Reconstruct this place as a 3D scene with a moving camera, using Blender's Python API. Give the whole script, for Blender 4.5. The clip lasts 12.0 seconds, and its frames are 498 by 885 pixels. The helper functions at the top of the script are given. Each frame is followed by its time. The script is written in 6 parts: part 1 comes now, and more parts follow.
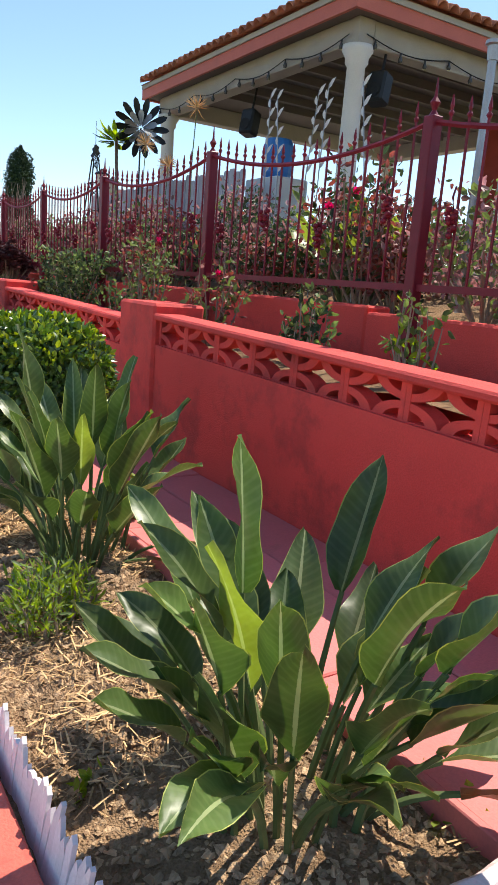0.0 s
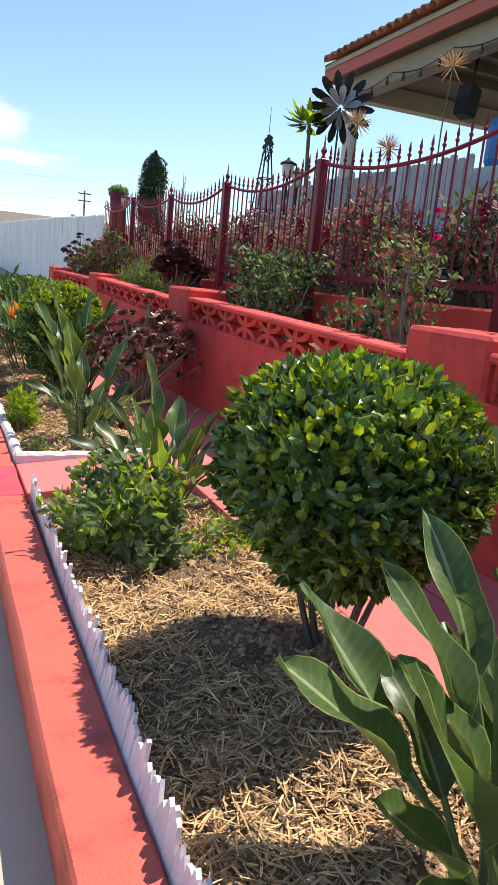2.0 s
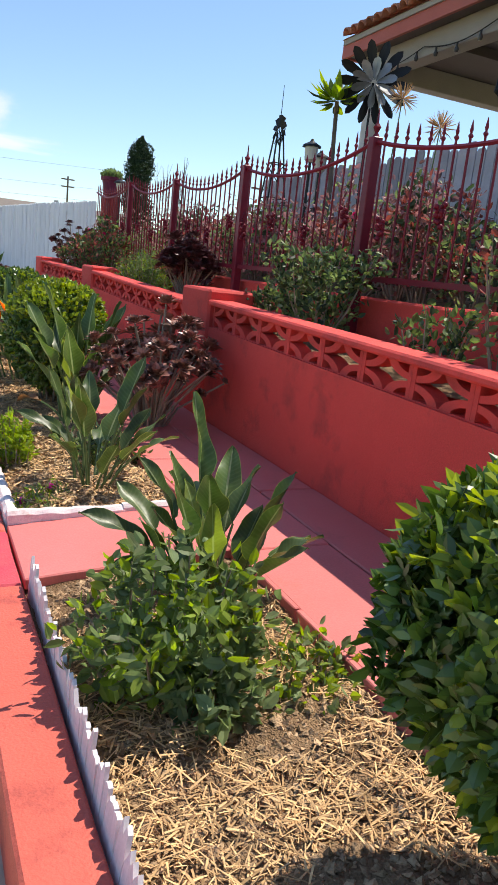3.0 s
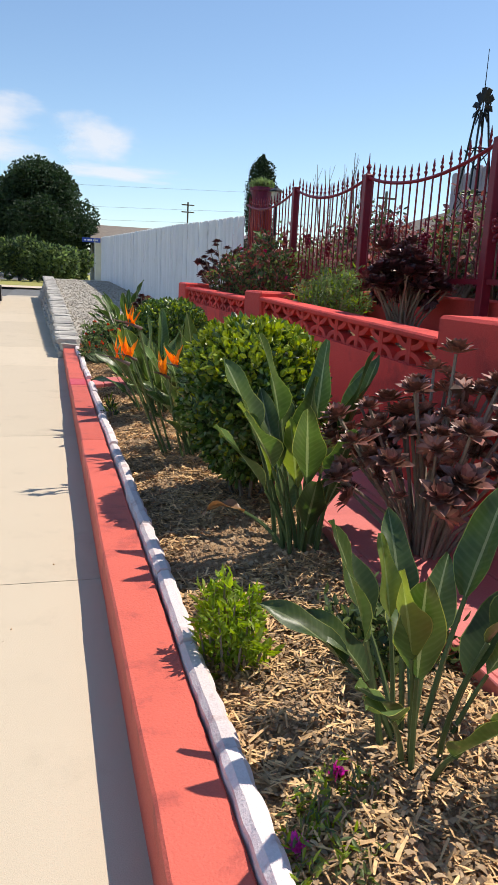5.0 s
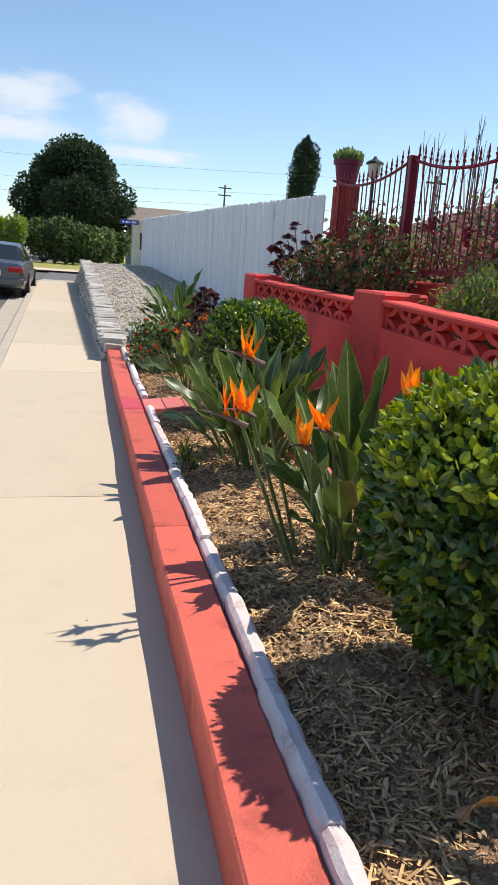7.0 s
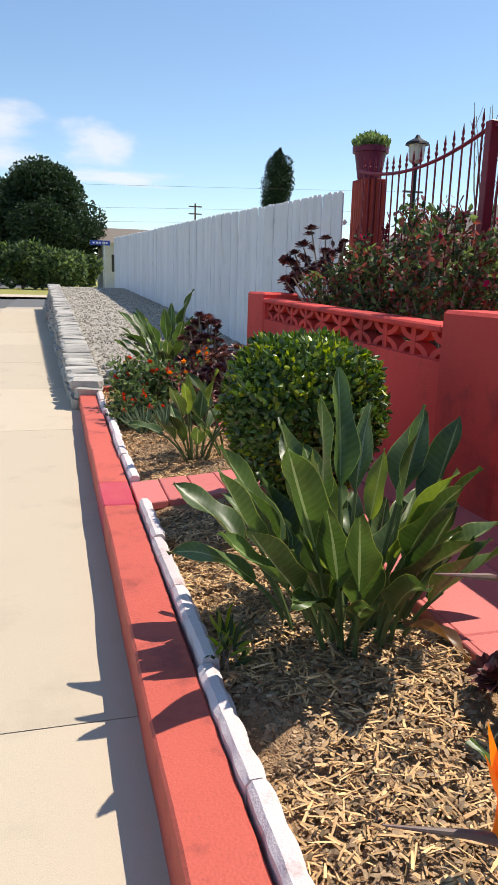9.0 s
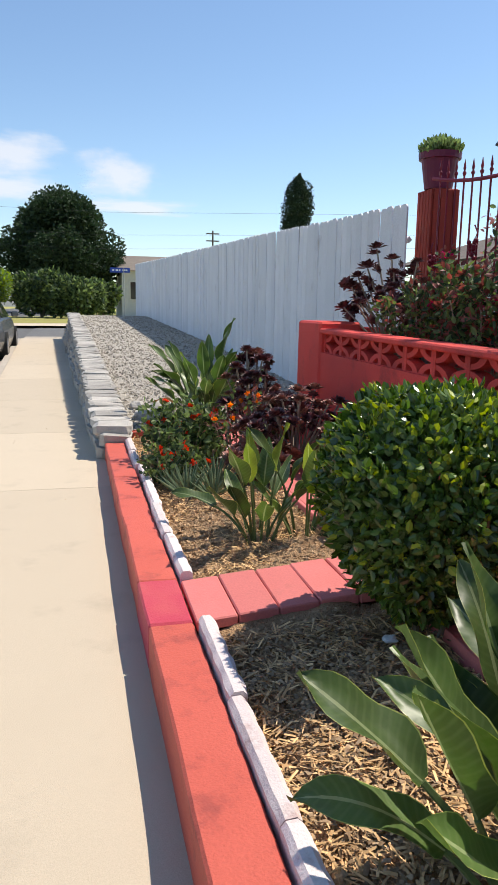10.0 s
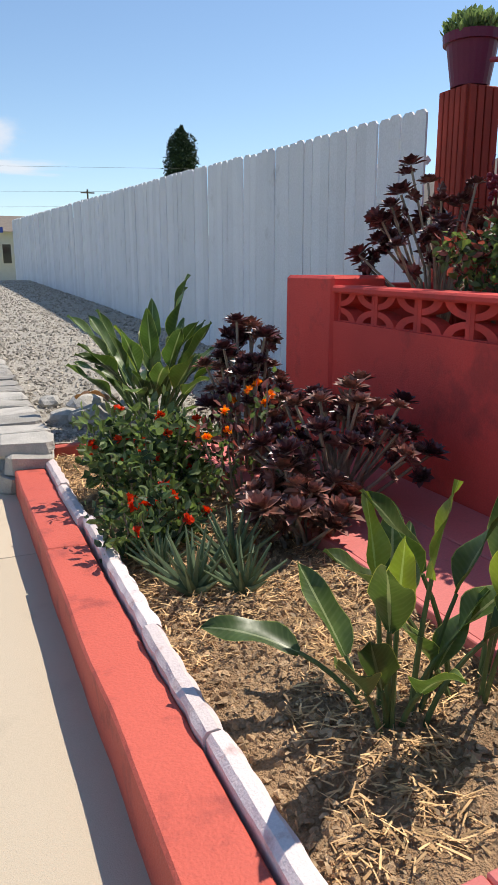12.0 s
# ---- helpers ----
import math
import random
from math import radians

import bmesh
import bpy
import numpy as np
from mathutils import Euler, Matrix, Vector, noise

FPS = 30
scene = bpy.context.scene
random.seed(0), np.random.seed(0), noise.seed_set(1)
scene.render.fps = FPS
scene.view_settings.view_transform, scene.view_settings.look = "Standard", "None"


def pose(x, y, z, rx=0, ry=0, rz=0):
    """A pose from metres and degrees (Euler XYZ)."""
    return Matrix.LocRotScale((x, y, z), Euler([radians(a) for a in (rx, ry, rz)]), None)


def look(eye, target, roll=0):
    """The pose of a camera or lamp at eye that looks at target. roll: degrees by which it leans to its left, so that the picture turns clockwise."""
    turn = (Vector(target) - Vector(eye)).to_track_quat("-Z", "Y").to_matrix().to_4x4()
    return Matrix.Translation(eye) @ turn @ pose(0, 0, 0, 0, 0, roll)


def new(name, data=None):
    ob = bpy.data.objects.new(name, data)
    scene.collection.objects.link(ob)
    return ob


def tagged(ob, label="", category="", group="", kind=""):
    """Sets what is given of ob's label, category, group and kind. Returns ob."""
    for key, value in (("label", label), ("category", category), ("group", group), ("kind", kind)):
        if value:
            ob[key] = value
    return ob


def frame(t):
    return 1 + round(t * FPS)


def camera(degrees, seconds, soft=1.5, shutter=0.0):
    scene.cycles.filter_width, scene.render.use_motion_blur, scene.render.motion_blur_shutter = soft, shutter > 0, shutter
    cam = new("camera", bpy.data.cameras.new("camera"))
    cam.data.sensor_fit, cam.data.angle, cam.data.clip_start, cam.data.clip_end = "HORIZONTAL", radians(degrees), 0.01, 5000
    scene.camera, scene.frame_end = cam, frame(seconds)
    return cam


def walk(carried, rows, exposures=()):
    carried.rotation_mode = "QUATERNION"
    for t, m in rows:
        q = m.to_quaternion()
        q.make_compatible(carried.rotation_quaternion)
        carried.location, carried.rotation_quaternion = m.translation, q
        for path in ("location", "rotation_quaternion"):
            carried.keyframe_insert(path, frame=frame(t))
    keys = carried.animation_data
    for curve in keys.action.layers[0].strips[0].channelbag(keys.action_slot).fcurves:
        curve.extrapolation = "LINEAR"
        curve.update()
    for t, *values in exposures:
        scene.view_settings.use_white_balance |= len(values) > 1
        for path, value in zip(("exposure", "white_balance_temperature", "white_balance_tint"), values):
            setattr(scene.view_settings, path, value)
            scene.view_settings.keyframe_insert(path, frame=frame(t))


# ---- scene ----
cam = camera(38.63, 12.0)
PATH = [
    (0, (1.096, -0.282, 1.471), (2.166, 1.351, 1.040), 4.47),
    (0.5, (1.105, 0.305, 1.502), (2.073, 2.005, 1.085), 4.16),
    (1, (1.094, 0.858, 1.481), (1.966, 2.611, 1.070), 3.94),
    (1.5, (1.093, 1.430, 1.459), (1.908, 3.207, 1.037), 4.47),
    (2, (1.047, 1.921, 1.435), (1.852, 3.698, 0.994), 5.44),
    (2.5, (1.085, 2.550, 1.467), (1.922, 4.308, 1.010), 5.77),
    (2.7, (1.094, 2.756, 1.482), (1.948, 4.504, 1.021), 6.23),
    (4.3, (1.153, 4.533, 1.477), (1.859, 6.346, 1.015), 4.51),
    (4.5, (1.147, 4.744, 1.470), (1.808, 6.575, 1.013), 3.87),
    (5, (1.069, 5.430, 1.465), (1.608, 7.303, 1.018), 2.85),
    (5.5, (1.003, 5.957, 1.495), (1.481, 7.845, 1.041), 3.11),
    (6, (0.959, 6.501, 1.510), (1.406, 8.395, 1.050), 3.47),
    (6.5, (0.949, 7.031, 1.503), (1.391, 8.923, 1.028), 3.28),
    (6.7, (0.934, 7.237, 1.511), (1.395, 9.121, 1.025), 4.11),
    (8.3, (1.023, 8.960, 1.453), (1.530, 10.828, 0.950), 1.12),
    (8.5, (1.030, 9.165, 1.461), (1.548, 11.034, 0.972), 0.98),
    (9, (1.064, 9.746, 1.477), (1.582, 11.627, 1.034), 1.56),
    (9.5, (1.039, 10.395, 1.444), (1.534, 12.282, 1.003), 2.43),
    (10, (1.035, 10.985, 1.489), (1.508, 12.891, 1.113), 0.87),
    (10.5, (0.970, 11.532, 1.467), (1.433, 13.442, 1.100), 0.13),
    (11, (0.949, 12.098, 1.470), (1.476, 13.998, 1.137), -0.47),
    (11.5, (0.942, 12.671, 1.436), (1.580, 14.535, 1.089), -0.80),
    (12, (0.972, 13.281, 1.398), (1.737, 15.068, 0.925), -0.18),
]
walk(cam, [(t, look(eye, target, roll)) for t, eye, target, roll in PATH],
     exposures=[(0, 0.44), (1.5, 0.40), (2.7, 0.28), (4.3, 0.0), (6.5, 0.02), (9.5, 0.06), (12, -0.05)])

# ---- world, sun, exposure ----
SUN_FROM = Vector((0.57, 0.15, 1.0)).normalized()
world = bpy.data.worlds.new("world")
scene.world = world
world.use_nodes = True
wn, wl = world.node_tree.nodes, world.node_tree.links
sky = wn.new("ShaderNodeTexSky")
sky.sky_type = "NISHITA"
sky.sun_disc = False
sky.sun_elevation = math.asin(SUN_FROM.z)
sky.sun_rotation = math.atan2(SUN_FROM.x, SUN_FROM.y)
sky.air_density, sky.dust_density, sky.ozone_density = 1.0, 0.15, 1.3
wn["Background"].inputs["Strength"].default_value = 0.148
tone = wn.new("ShaderNodeMix")
tone.data_type, tone.blend_type = "RGBA", "MULTIPLY"
tone.inputs["Factor"].default_value = 1.0
tone.inputs["B"].default_value = (0.97, 1.03, 1.07, 1)
wl.new(sky.outputs["Color"], tone.inputs["A"])
wl.new(tone.outputs["Result"], wn["Background"].inputs["Color"])
sun = new("sun", bpy.data.lights.new("sun", "SUN"))
sun.data.energy, sun.data.angle, sun.data.color = 5.4, radians(0.55), (1.0, 0.915, 0.79)
sun.matrix_world = look(SUN_FROM * 50, (0, 0, 0))


# ---- materials ----
def mat(name, color, rough=0.7, vary=0.25, scale=6.0, fine=90.0, bump=0.3, depth=0.004, tint=None, metal=0.0,
        translucent=0.0, per="object", spec=0.25, grain=0.3, stain=None, stain_scale=1.5, stain_at=0.58):
    m = bpy.data.materials.new(name)
    m.use_nodes = True
    n, l = m.node_tree.nodes, m.node_tree.links
    b = n["Principled BSDF"]
    b.inputs["Roughness"].default_value = rough
    b.inputs["Metallic"].default_value = metal
    b.inputs["Specular IOR Level"].default_value = spec
    geo = n.new("ShaderNodeNewGeometry")
    big = n.new("ShaderNodeTexNoise")
    big.inputs["Scale"].default_value = scale
    big.inputs["Detail"].default_value = 5
    small = n.new("ShaderNodeTexNoise")
    small.inputs["Scale"].default_value = fine
    small.inputs["Detail"].default_value = 3
    for tx in (big, small):
        l.new(geo.outputs["Position"], tx.inputs["Vector"])
    tint = tint or [c * 0.6 for c in color]
    mix = n.new("ShaderNodeMix")
    mix.data_type = "RGBA"
    mix.inputs["A"].default_value = (*color, 1)
    mix.inputs["B"].default_value = (*tint, 1)
    ramp = n.new("ShaderNodeMapRange")
    ramp.inputs["From Min"].default_value, ramp.inputs["From Max"].default_value = 0.35, 0.7
    ramp.inputs["To Max"].default_value = min(1.0, vary * 2)
    l.new(big.outputs["Fac"], ramp.inputs["Value"])
    l.new(ramp.outputs["Result"], mix.inputs["Factor"])
    out = mix.outputs["Result"]
    if stain:
        st = n.new("ShaderNodeTexNoise")
        st.inputs["Scale"].default_value = stain_scale
        st.inputs["Detail"].default_value = 8
        st.inputs["Roughness"].default_value = 0.65
        l.new(geo.outputs["Position"], st.inputs["Vector"])
        sr = n.new("ShaderNodeMapRange")
        sr.inputs["From Min"].default_value, sr.inputs["From Max"].default_value = stain_at, stain_at + 0.14
        sr.inputs["To Max"].default_value = 0.75
        l.new(st.outputs["Fac"], sr.inputs["Value"])
        sm = n.new("ShaderNodeMix")
        sm.data_type = "RGBA"
        l.new(sr.outputs["Result"], sm.inputs["Factor"])
        l.new(out, sm.inputs["A"])
        sm.inputs["B"].default_value = (*stain, 1)
        out = sm.outputs["Result"]
    rnd = n.new("ShaderNodeObjectInfo").outputs["Random"] if per == "object" else geo.outputs["Random Per Island"]
    hsv = n.new("ShaderNodeHueSaturation")
    vr = n.new("ShaderNodeMath")
    vr.operation = "MULTIPLY_ADD"
    l.new(rnd, vr.inputs[0])
    vr.inputs[1].default_value = vary * 1.2
    vr.inputs[2].default_value = 1 - vary * 0.6
    fr = n.new("ShaderNodeMath")
    fr.operation = "MULTIPLY_ADD"
    l.new(small.outputs["Fac"], fr.inputs[0])
    fr.inputs[1].default_value = grain
    fr.inputs[2].default_value = 1 - grain * 0.5
    vm = n.new("ShaderNodeMath")
    vm.operation = "MULTIPLY"
    l.new(vr.outputs[0], vm.inputs[0])
    l.new(fr.outputs[0], vm.inputs[1])
    l.new(vm.outputs[0], hsv.inputs["Value"])
    l.new(out, hsv.inputs["Color"])
    l.new(hsv.outputs["Color"], b.inputs["Base Color"])
    bp = n.new("ShaderNodeBump")
    bp.inputs["Strength"].default_value = bump
    bp.inputs["Distance"].default_value = depth
    l.new(small.outputs["Fac"], bp.inputs["Height"])
    l.new(bp.outputs["Normal"], b.inputs["Normal"])
    if translucent:
        tr = n.new("ShaderNodeBsdfTranslucent")
        th = n.new("ShaderNodeHueSaturation")
        th.inputs["Saturation"].default_value, th.inputs["Value"].default_value = 1.25, 2.2
        l.new(hsv.outputs["Color"], th.inputs["Color"])
        l.new(th.outputs["Color"], tr.inputs["Color"])
        ms = n.new("ShaderNodeMixShader")
        ms.inputs["Fac"].default_value = translucent
        l.new(b.outputs["BSDF"], ms.inputs[1])
        l.new(tr.outputs["BSDF"], ms.inputs[2])
        l.new(ms.outputs["Shader"], n["Material Output"].inputs["Surface"])
    return m


def leaf_mat(name, color, edge, rib, translucent=0.3, rough=0.42, vary=0.35):
    """A broad leaf: blade colour, paler edge and midrib, side veins; u runs across, v along."""
    m = mat(name, color, rough, vary, 9, 60, 0.15, 0.002, translucent=translucent, spec=0.38)
    n, l = m.node_tree.nodes, m.node_tree.links
    hsv = [k for k in n if k.bl_idname == "ShaderNodeHueSaturation"][0]
    src = hsv.inputs["Color"].links[0].from_socket
    uv = n.new("ShaderNodeUVMap")
    sep = n.new("ShaderNodeSeparateXYZ")
    l.new(uv.outputs["UV"], sep.inputs[0])

    def op(kind, a, b):
        k = n.new("ShaderNodeMath")
        k.operation = kind
        for s, v in zip(k.inputs, (a, b)):
            if isinstance(v, (int, float)):
                s.default_value = v
            else:
                l.new(v, s)
        return k.outputs[0]
    across = op("ABSOLUTE", op("SUBTRACT", op("MULTIPLY", sep.outputs["X"], 2.0), 1.0), 0)
    isrib = op("LESS_THAN", across, 0.07)
    isedge = op("MULTIPLY", op("GREATER_THAN", across, 0.955), 0.8)
    vein = op("MULTIPLY", op("SINE", op("ADD", op("MULTIPLY", sep.outputs["Y"], 95.0), op("MULTIPLY", across, -9.0)), 0), 0.10)
    vein = op("MAXIMUM", vein, 0)
    for fac, col in ((vein, rib), (isedge, edge), (isrib, rib)):
        mx = n.new("ShaderNodeMix")
        mx.data_type = "RGBA"
        l.new(fac, mx.inputs["Factor"])
        l.new(src, mx.inputs["A"])
        mx.inputs["B"].default_value = (*col, 1)
        src = mx.outputs["Result"]
    l.new(src, hsv.inputs["Color"])
    return m


def plain(name, color, rough=0.5, metal=0.0, emit=0.0):
    m = bpy.data.materials.new(name)
    m.use_nodes = True
    b = m.node_tree.nodes["Principled BSDF"]
    b.inputs["Base Color"].default_value = (*color, 1)
    b.inputs["Roughness"].default_value = rough
    b.inputs["Metallic"].default_value = metal
    if emit:
        b.inputs["Emission Color"].default_value = (*color, 1)
        b.inputs["Emission Strength"].default_value = emit
    return m


STUCCO = mat("red_stucco", (0.71, 0.082, 0.068), 0.75, 0.2, 2.2, 140, 0.6, 0.007, (0.55, 0.06, 0.052), stain=(0.38, 0.055, 0.05), stain_scale=2.6, stain_at=0.51)
KERB_RED = mat("kerb_paint", (0.62, 0.125, 0.088), 0.62, 0.2, 3, 120, 0.5, 0.006, (0.52, 0.098, 0.07), stain=(0.34, 0.07, 0.058), stain_scale=6, stain_at=0.54)
MAGENTA = mat("kerb_patch_paint", (0.50, 0.055, 0.09), 0.6, 0.25, 7, 120, 0.5, 0.005, (0.58, 0.12, 0.11))
TILE = mat("path_tile_paint", (0.64, 0.19, 0.175), 0.6, 0.16, 4, 110, 0.35, 0.003, (0.55, 0.145, 0.13), stain=(0.46, 0.16, 0.13), stain_scale=5, stain_at=0.6)
WALK = mat("sidewalk_concrete", (0.53, 0.445, 0.335), 0.85, 0.10, 2.5, 260, 0.35, 0.003, (0.48, 0.40, 0.30), stain=(0.44, 0.37, 0.28), stain_scale=2.2, stain_at=0.56)
GUTTER = mat("gutter_concrete", (0.44, 0.38, 0.31), 0.85, 0.15, 3, 200, 0.35, 0.003)
ASPHALT = mat("asphalt", (0.15, 0.148, 0.145), 0.9, 0.2, 4, 240, 0.6, 0.006)
SOIL = mat("soil", (0.44, 0.285, 0.165), 0.95, 0.35, 5, 130, 1.0, 0.025, (0.19, 0.115, 0.065), spec=0.05, grain=0.7)
CLOD = mat("soil_clod", (0.52, 0.35, 0.205), 0.95, 0.6, 20, 160, 0.8, 0.01, per="island")
STRAW = mat("straw", (0.72, 0.47, 0.235), 0.85, 0.8, 30, 200, 0.3, 0.002, (0.46, 0.29, 0.15), per="island", spec=0.08)
CHIP = mat("wood_chip", (0.40, 0.29, 0.18), 0.9, 0.9, 30, 200, 0.3, 0.002, (0.24, 0.15, 0.09), per="island", spec=0.05)
EDGER = mat("edger_paint", (0.72, 0.62, 0.605), 0.75, 0.2, 7, 130, 0.5, 0.005, (0.64, 0.53, 0.53), stain=(0.46, 0.28, 0.25), stain_scale=9, stain_at=0.57)
PICKET_WHITE = mat("edging_white", (0.76, 0.70, 0.73), 0.6, 0.12, 9, 100, 0.4, 0.003, stain=(0.45, 0.36, 0.33), stain_scale=10, stain_at=0.66)
BOARD = mat("white_board", (0.74, 0.74, 0.775), 0.65, 0.10, 2.5, 60, 0.3, 0.003, (0.56, 0.565, 0.60), stain=(0.48, 0.47, 0.48), stain_scale=3, stain_at=0.62)
IRON = mat("maroon_iron", (0.20, 0.016, 0.032), 0.42, 0.2, 12, 150, 0.15, 0.001)
BLACK_IRON = mat("black_iron", (0.02, 0.021, 0.022), 0.45, 0.2, 12, 150, 0.15, 0.001)
PILLAR_WOOD = mat("red_pillar_paint", (0.33, 0.045, 0.03), 0.7, 0.2, 5, 90, 0.4, 0.004)
POT = mat("plum_pot", (0.17, 0.022, 0.065), 0.45, 0.2, 6, 90, 0.2, 0.002)
CEMENT = mat("white_plaster", (0.62, 0.60, 0.57), 0.75, 0.1, 3, 100, 0.3, 0.003)
MAUVE = mat("mauve_leaf", (0.36, 0.20, 0.21), 0.5, 0.6, 6, 40, 0.1, 0.001, (0.2, 0.12, 0.1), translucent=0.25, per="island")
BEAM = mat("beam_paint", (0.38, 0.35, 0.315), 0.75, 0.12, 3, 90, 0.3, 0.003)
# Darker than the beams: the roof's underside shade is put into the colour
SOFFIT = mat("soffit_shaded_paint", (0.15, 0.13, 0.118), 0.75, 0.12, 3, 90, 0.3, 0.003)
FASCIA = mat("fascia_paint", (0.50, 0.14, 0.11), 0.6, 0.12, 4, 90, 0.2, 0.002)
ROOF_TILE = mat("terracotta", (0.47, 0.19, 0.12), 0.8, 0.35, 8, 90, 0.4, 0.004)
PATIO = mat("patio_concrete", (0.24, 0.2, 0.17), 0.85, 0.2, 2, 90, 0.3, 0.003)
STONE = mat("limestone", (0.47, 0.44, 0.40), 0.85, 0.35, 7, 90, 0.8, 0.012, (0.30, 0.28, 0.25))
GRAVEL = mat("gravel", (0.44, 0.40, 0.335), 0.9, 0.35, 25, 140, 1.0, 0.012, (0.28, 0.26, 0.24))
PEBBLE = mat("pebble", (0.47, 0.42, 0.35), 0.85, 0.7, 20, 100, 0.4, 0.004, per="island")
BIRD = leaf_mat("bird_leaf", (0.078, 0.128, 0.036), (0.32, 0.36, 0.10), (0.22, 0.27, 0.13), 0.16, 0.4, 0.6)
BIRD_PALE = leaf_mat("bird_leaf_pale", (0.19, 0.24, 0.06), (0.30, 0.32, 0.09), (0.26, 0.32, 0.12), 0.34)
BIRD_DRY = leaf_mat("bird_leaf_dry", (0.24, 0.13, 0.065), (0.33, 0.2, 0.1), (0.3, 0.2, 0.1), 0.15)
STALK = mat("leaf_stalk", (0.12, 0.165, 0.06), 0.5, 0.3, 10, 60, 0.15, 0.002, translucent=0.0)
BOX_LEAF = mat("hedge_leaf", (0.10, 0.158, 0.034), 0.3, 0.85, 3, 40, 0.1, 0.001, (0.045, 0.09, 0.02), translucent=0.18, per="island", spec=0.6)
# Young hedge leaves, brightened so that they also paint the sunlit tops
BOX_YOUNG_SUNLIT = mat("hedge_young_sunlit_leaf", (0.32, 0.38, 0.045), 0.35, 0.5, 3, 40, 0.1, 0.001, translucent=0.25, per="island")
LIME = mat("lime_leaf", (0.25, 0.33, 0.055), 0.5, 0.5, 6, 40, 0.1, 0.001, translucent=0.4, per="island")
SAGE = mat("sage_leaf", (0.19, 0.25, 0.11), 0.55, 0.5, 6, 40, 0.1, 0.001, translucent=0.3, per="island")
ROSE_LEAF = mat("rose_leaf", (0.15, 0.20, 0.075), 0.5, 0.6, 6, 40, 0.1, 0.001, translucent=0.3, per="island")
DARK_LEAF = mat("dark_leaf", (0.055, 0.085, 0.04), 0.5, 0.6, 6, 40, 0.1, 0.001, translucent=0.2, per="island")
RED_LEAF = mat("russet_leaf", (0.27, 0.10, 0.085), 0.5, 0.6, 6, 40, 0.1, 0.001, translucent=0.25, per="island")
AEON = mat("aeonium_leaf", (0.15, 0.045, 0.045), 0.34, 0.8, 14, 60, 0.1, 0.001, (0.06, 0.022, 0.026), per="island", spec=0.55)
AEON_RED = mat("aeonium_leaf_rust", (0.36, 0.15, 0.115), 0.4, 0.6, 14, 60, 0.1, 0.001, (0.08, 0.04, 0.02), per="island", spec=0.5)
ALOE = mat("aloe_leaf", (0.14, 0.19, 0.10), 0.5, 0.3, 12, 60, 0.1, 0.001, per="island")
BARK = mat("bark", (0.20, 0.16, 0.125), 0.9, 0.35, 12, 90, 0.9, 0.01)
STEM = mat("pale_stem", (0.33, 0.26, 0.20), 0.8, 0.3, 14, 90, 0.4, 0.004)
ORANGE = mat("orange_petal", (0.85, 0.27, 0.015), 0.5, 0.25, 12, 50, 0.1, 0.001, translucent=0.3)
RED_PETAL = mat("red_petal", (0.72, 0.06, 0.02), 0.5, 0.35, 12, 50, 0.1, 0.001, translucent=0.25, per="island")
PINK_PETAL = mat("pink_petal", (0.70, 0.03, 0.16), 0.5, 0.3, 12, 50, 0.1, 0.001, translucent=0.25, per="island")
MAUVE_PETAL = mat("magenta_petal", (0.75, 0.09, 0.48), 0.5, 0.3, 12, 50, 0.1, 0.001, translucent=0.25, per="island")
BEAK = mat("flower_beak", (0.16, 0.12, 0.10), 0.5, 0.3, 12, 50, 0.1, 0.001, (0.22, 0.08, 0.09))
CYPRESS = mat("cypress_leaf", (0.028, 0.055, 0.024), 0.7, 0.6, 4, 40, 0.2, 0.003, per="island")
TREE_LEAF = mat("tree_leaf", (0.038, 0.062, 0.028), 0.65, 0.7, 1.2, 30, 0.2, 0.003, (0.02, 0.04, 0.018), per="island", translucent=0.15)
GRASS = mat("dry_grass", (0.30, 0.30, 0.07), 0.9, 0.35, 3, 40, 0.5, 0.01, (0.36, 0.28, 0.12))
HILL = mat("far_hill", (0.20, 0.21, 0.19), 0.95, 0.35, 0.01, 0.05, 0.0, 0.01)
HOUSE_WALL = mat("house_stucco", (0.60, 0.59, 0.57), 0.85, 0.1, 2, 60, 0.2, 0.003)
SHINGLE = mat("shingle", (0.20, 0.17, 0.145), 0.9, 0.3, 4, 40, 0.5, 0.01)
CAR_PAINT = mat("grey_car_paint", (0.17, 0.175, 0.18), 0.25, 0.03, 3, 30, 0.0, 0.001, metal=0.7)
CAR_WHITE = mat("white_car_paint", (0.6, 0.6, 0.6), 0.3, 0.03, 3, 30, 0.0, 0.001)
GLASS = plain("dark_glass", (0.015, 0.018, 0.02), 0.06)
RUBBER = mat("rubber", (0.02, 0.02, 0.02), 0.8, 0.2, 10, 90, 0.2, 0.002)
RIM = plain("alloy_rim", (0.35, 0.35, 0.36), 0.35, 0.9)
TAIL_RED = plain("tail_lens", (0.45, 0.01, 0.012), 0.2)
BLUE_SIGN = plain("blue_sign", (0.02, 0.06, 0.34), 0.5)
WHITE_BAR = plain("white_bar", (0.75, 0.75, 0.75), 0.5)
GALV = mat("galvanised", (0.36, 0.37, 0.38), 0.45, 0.2, 14, 120, 0.1, 0.001, metal=0.6)
POLE_WOOD = mat("pole_wood", (0.14, 0.11, 0.09), 0.9, 0.3, 6, 90, 0.4, 0.004)
WARM_GLASS = plain("lamp_glass", (0.55, 0.52, 0.45), 0.25)
WEATHERED = mat("weathered_board", (0.46, 0.43, 0.47), 0.8, 0.3, 4, 60, 0.4, 0.004, (0.26, 0.23, 0.25))
BLUE_PLASTIC = plain("blue_plastic", (0.03, 0.16, 0.45), 0.45)
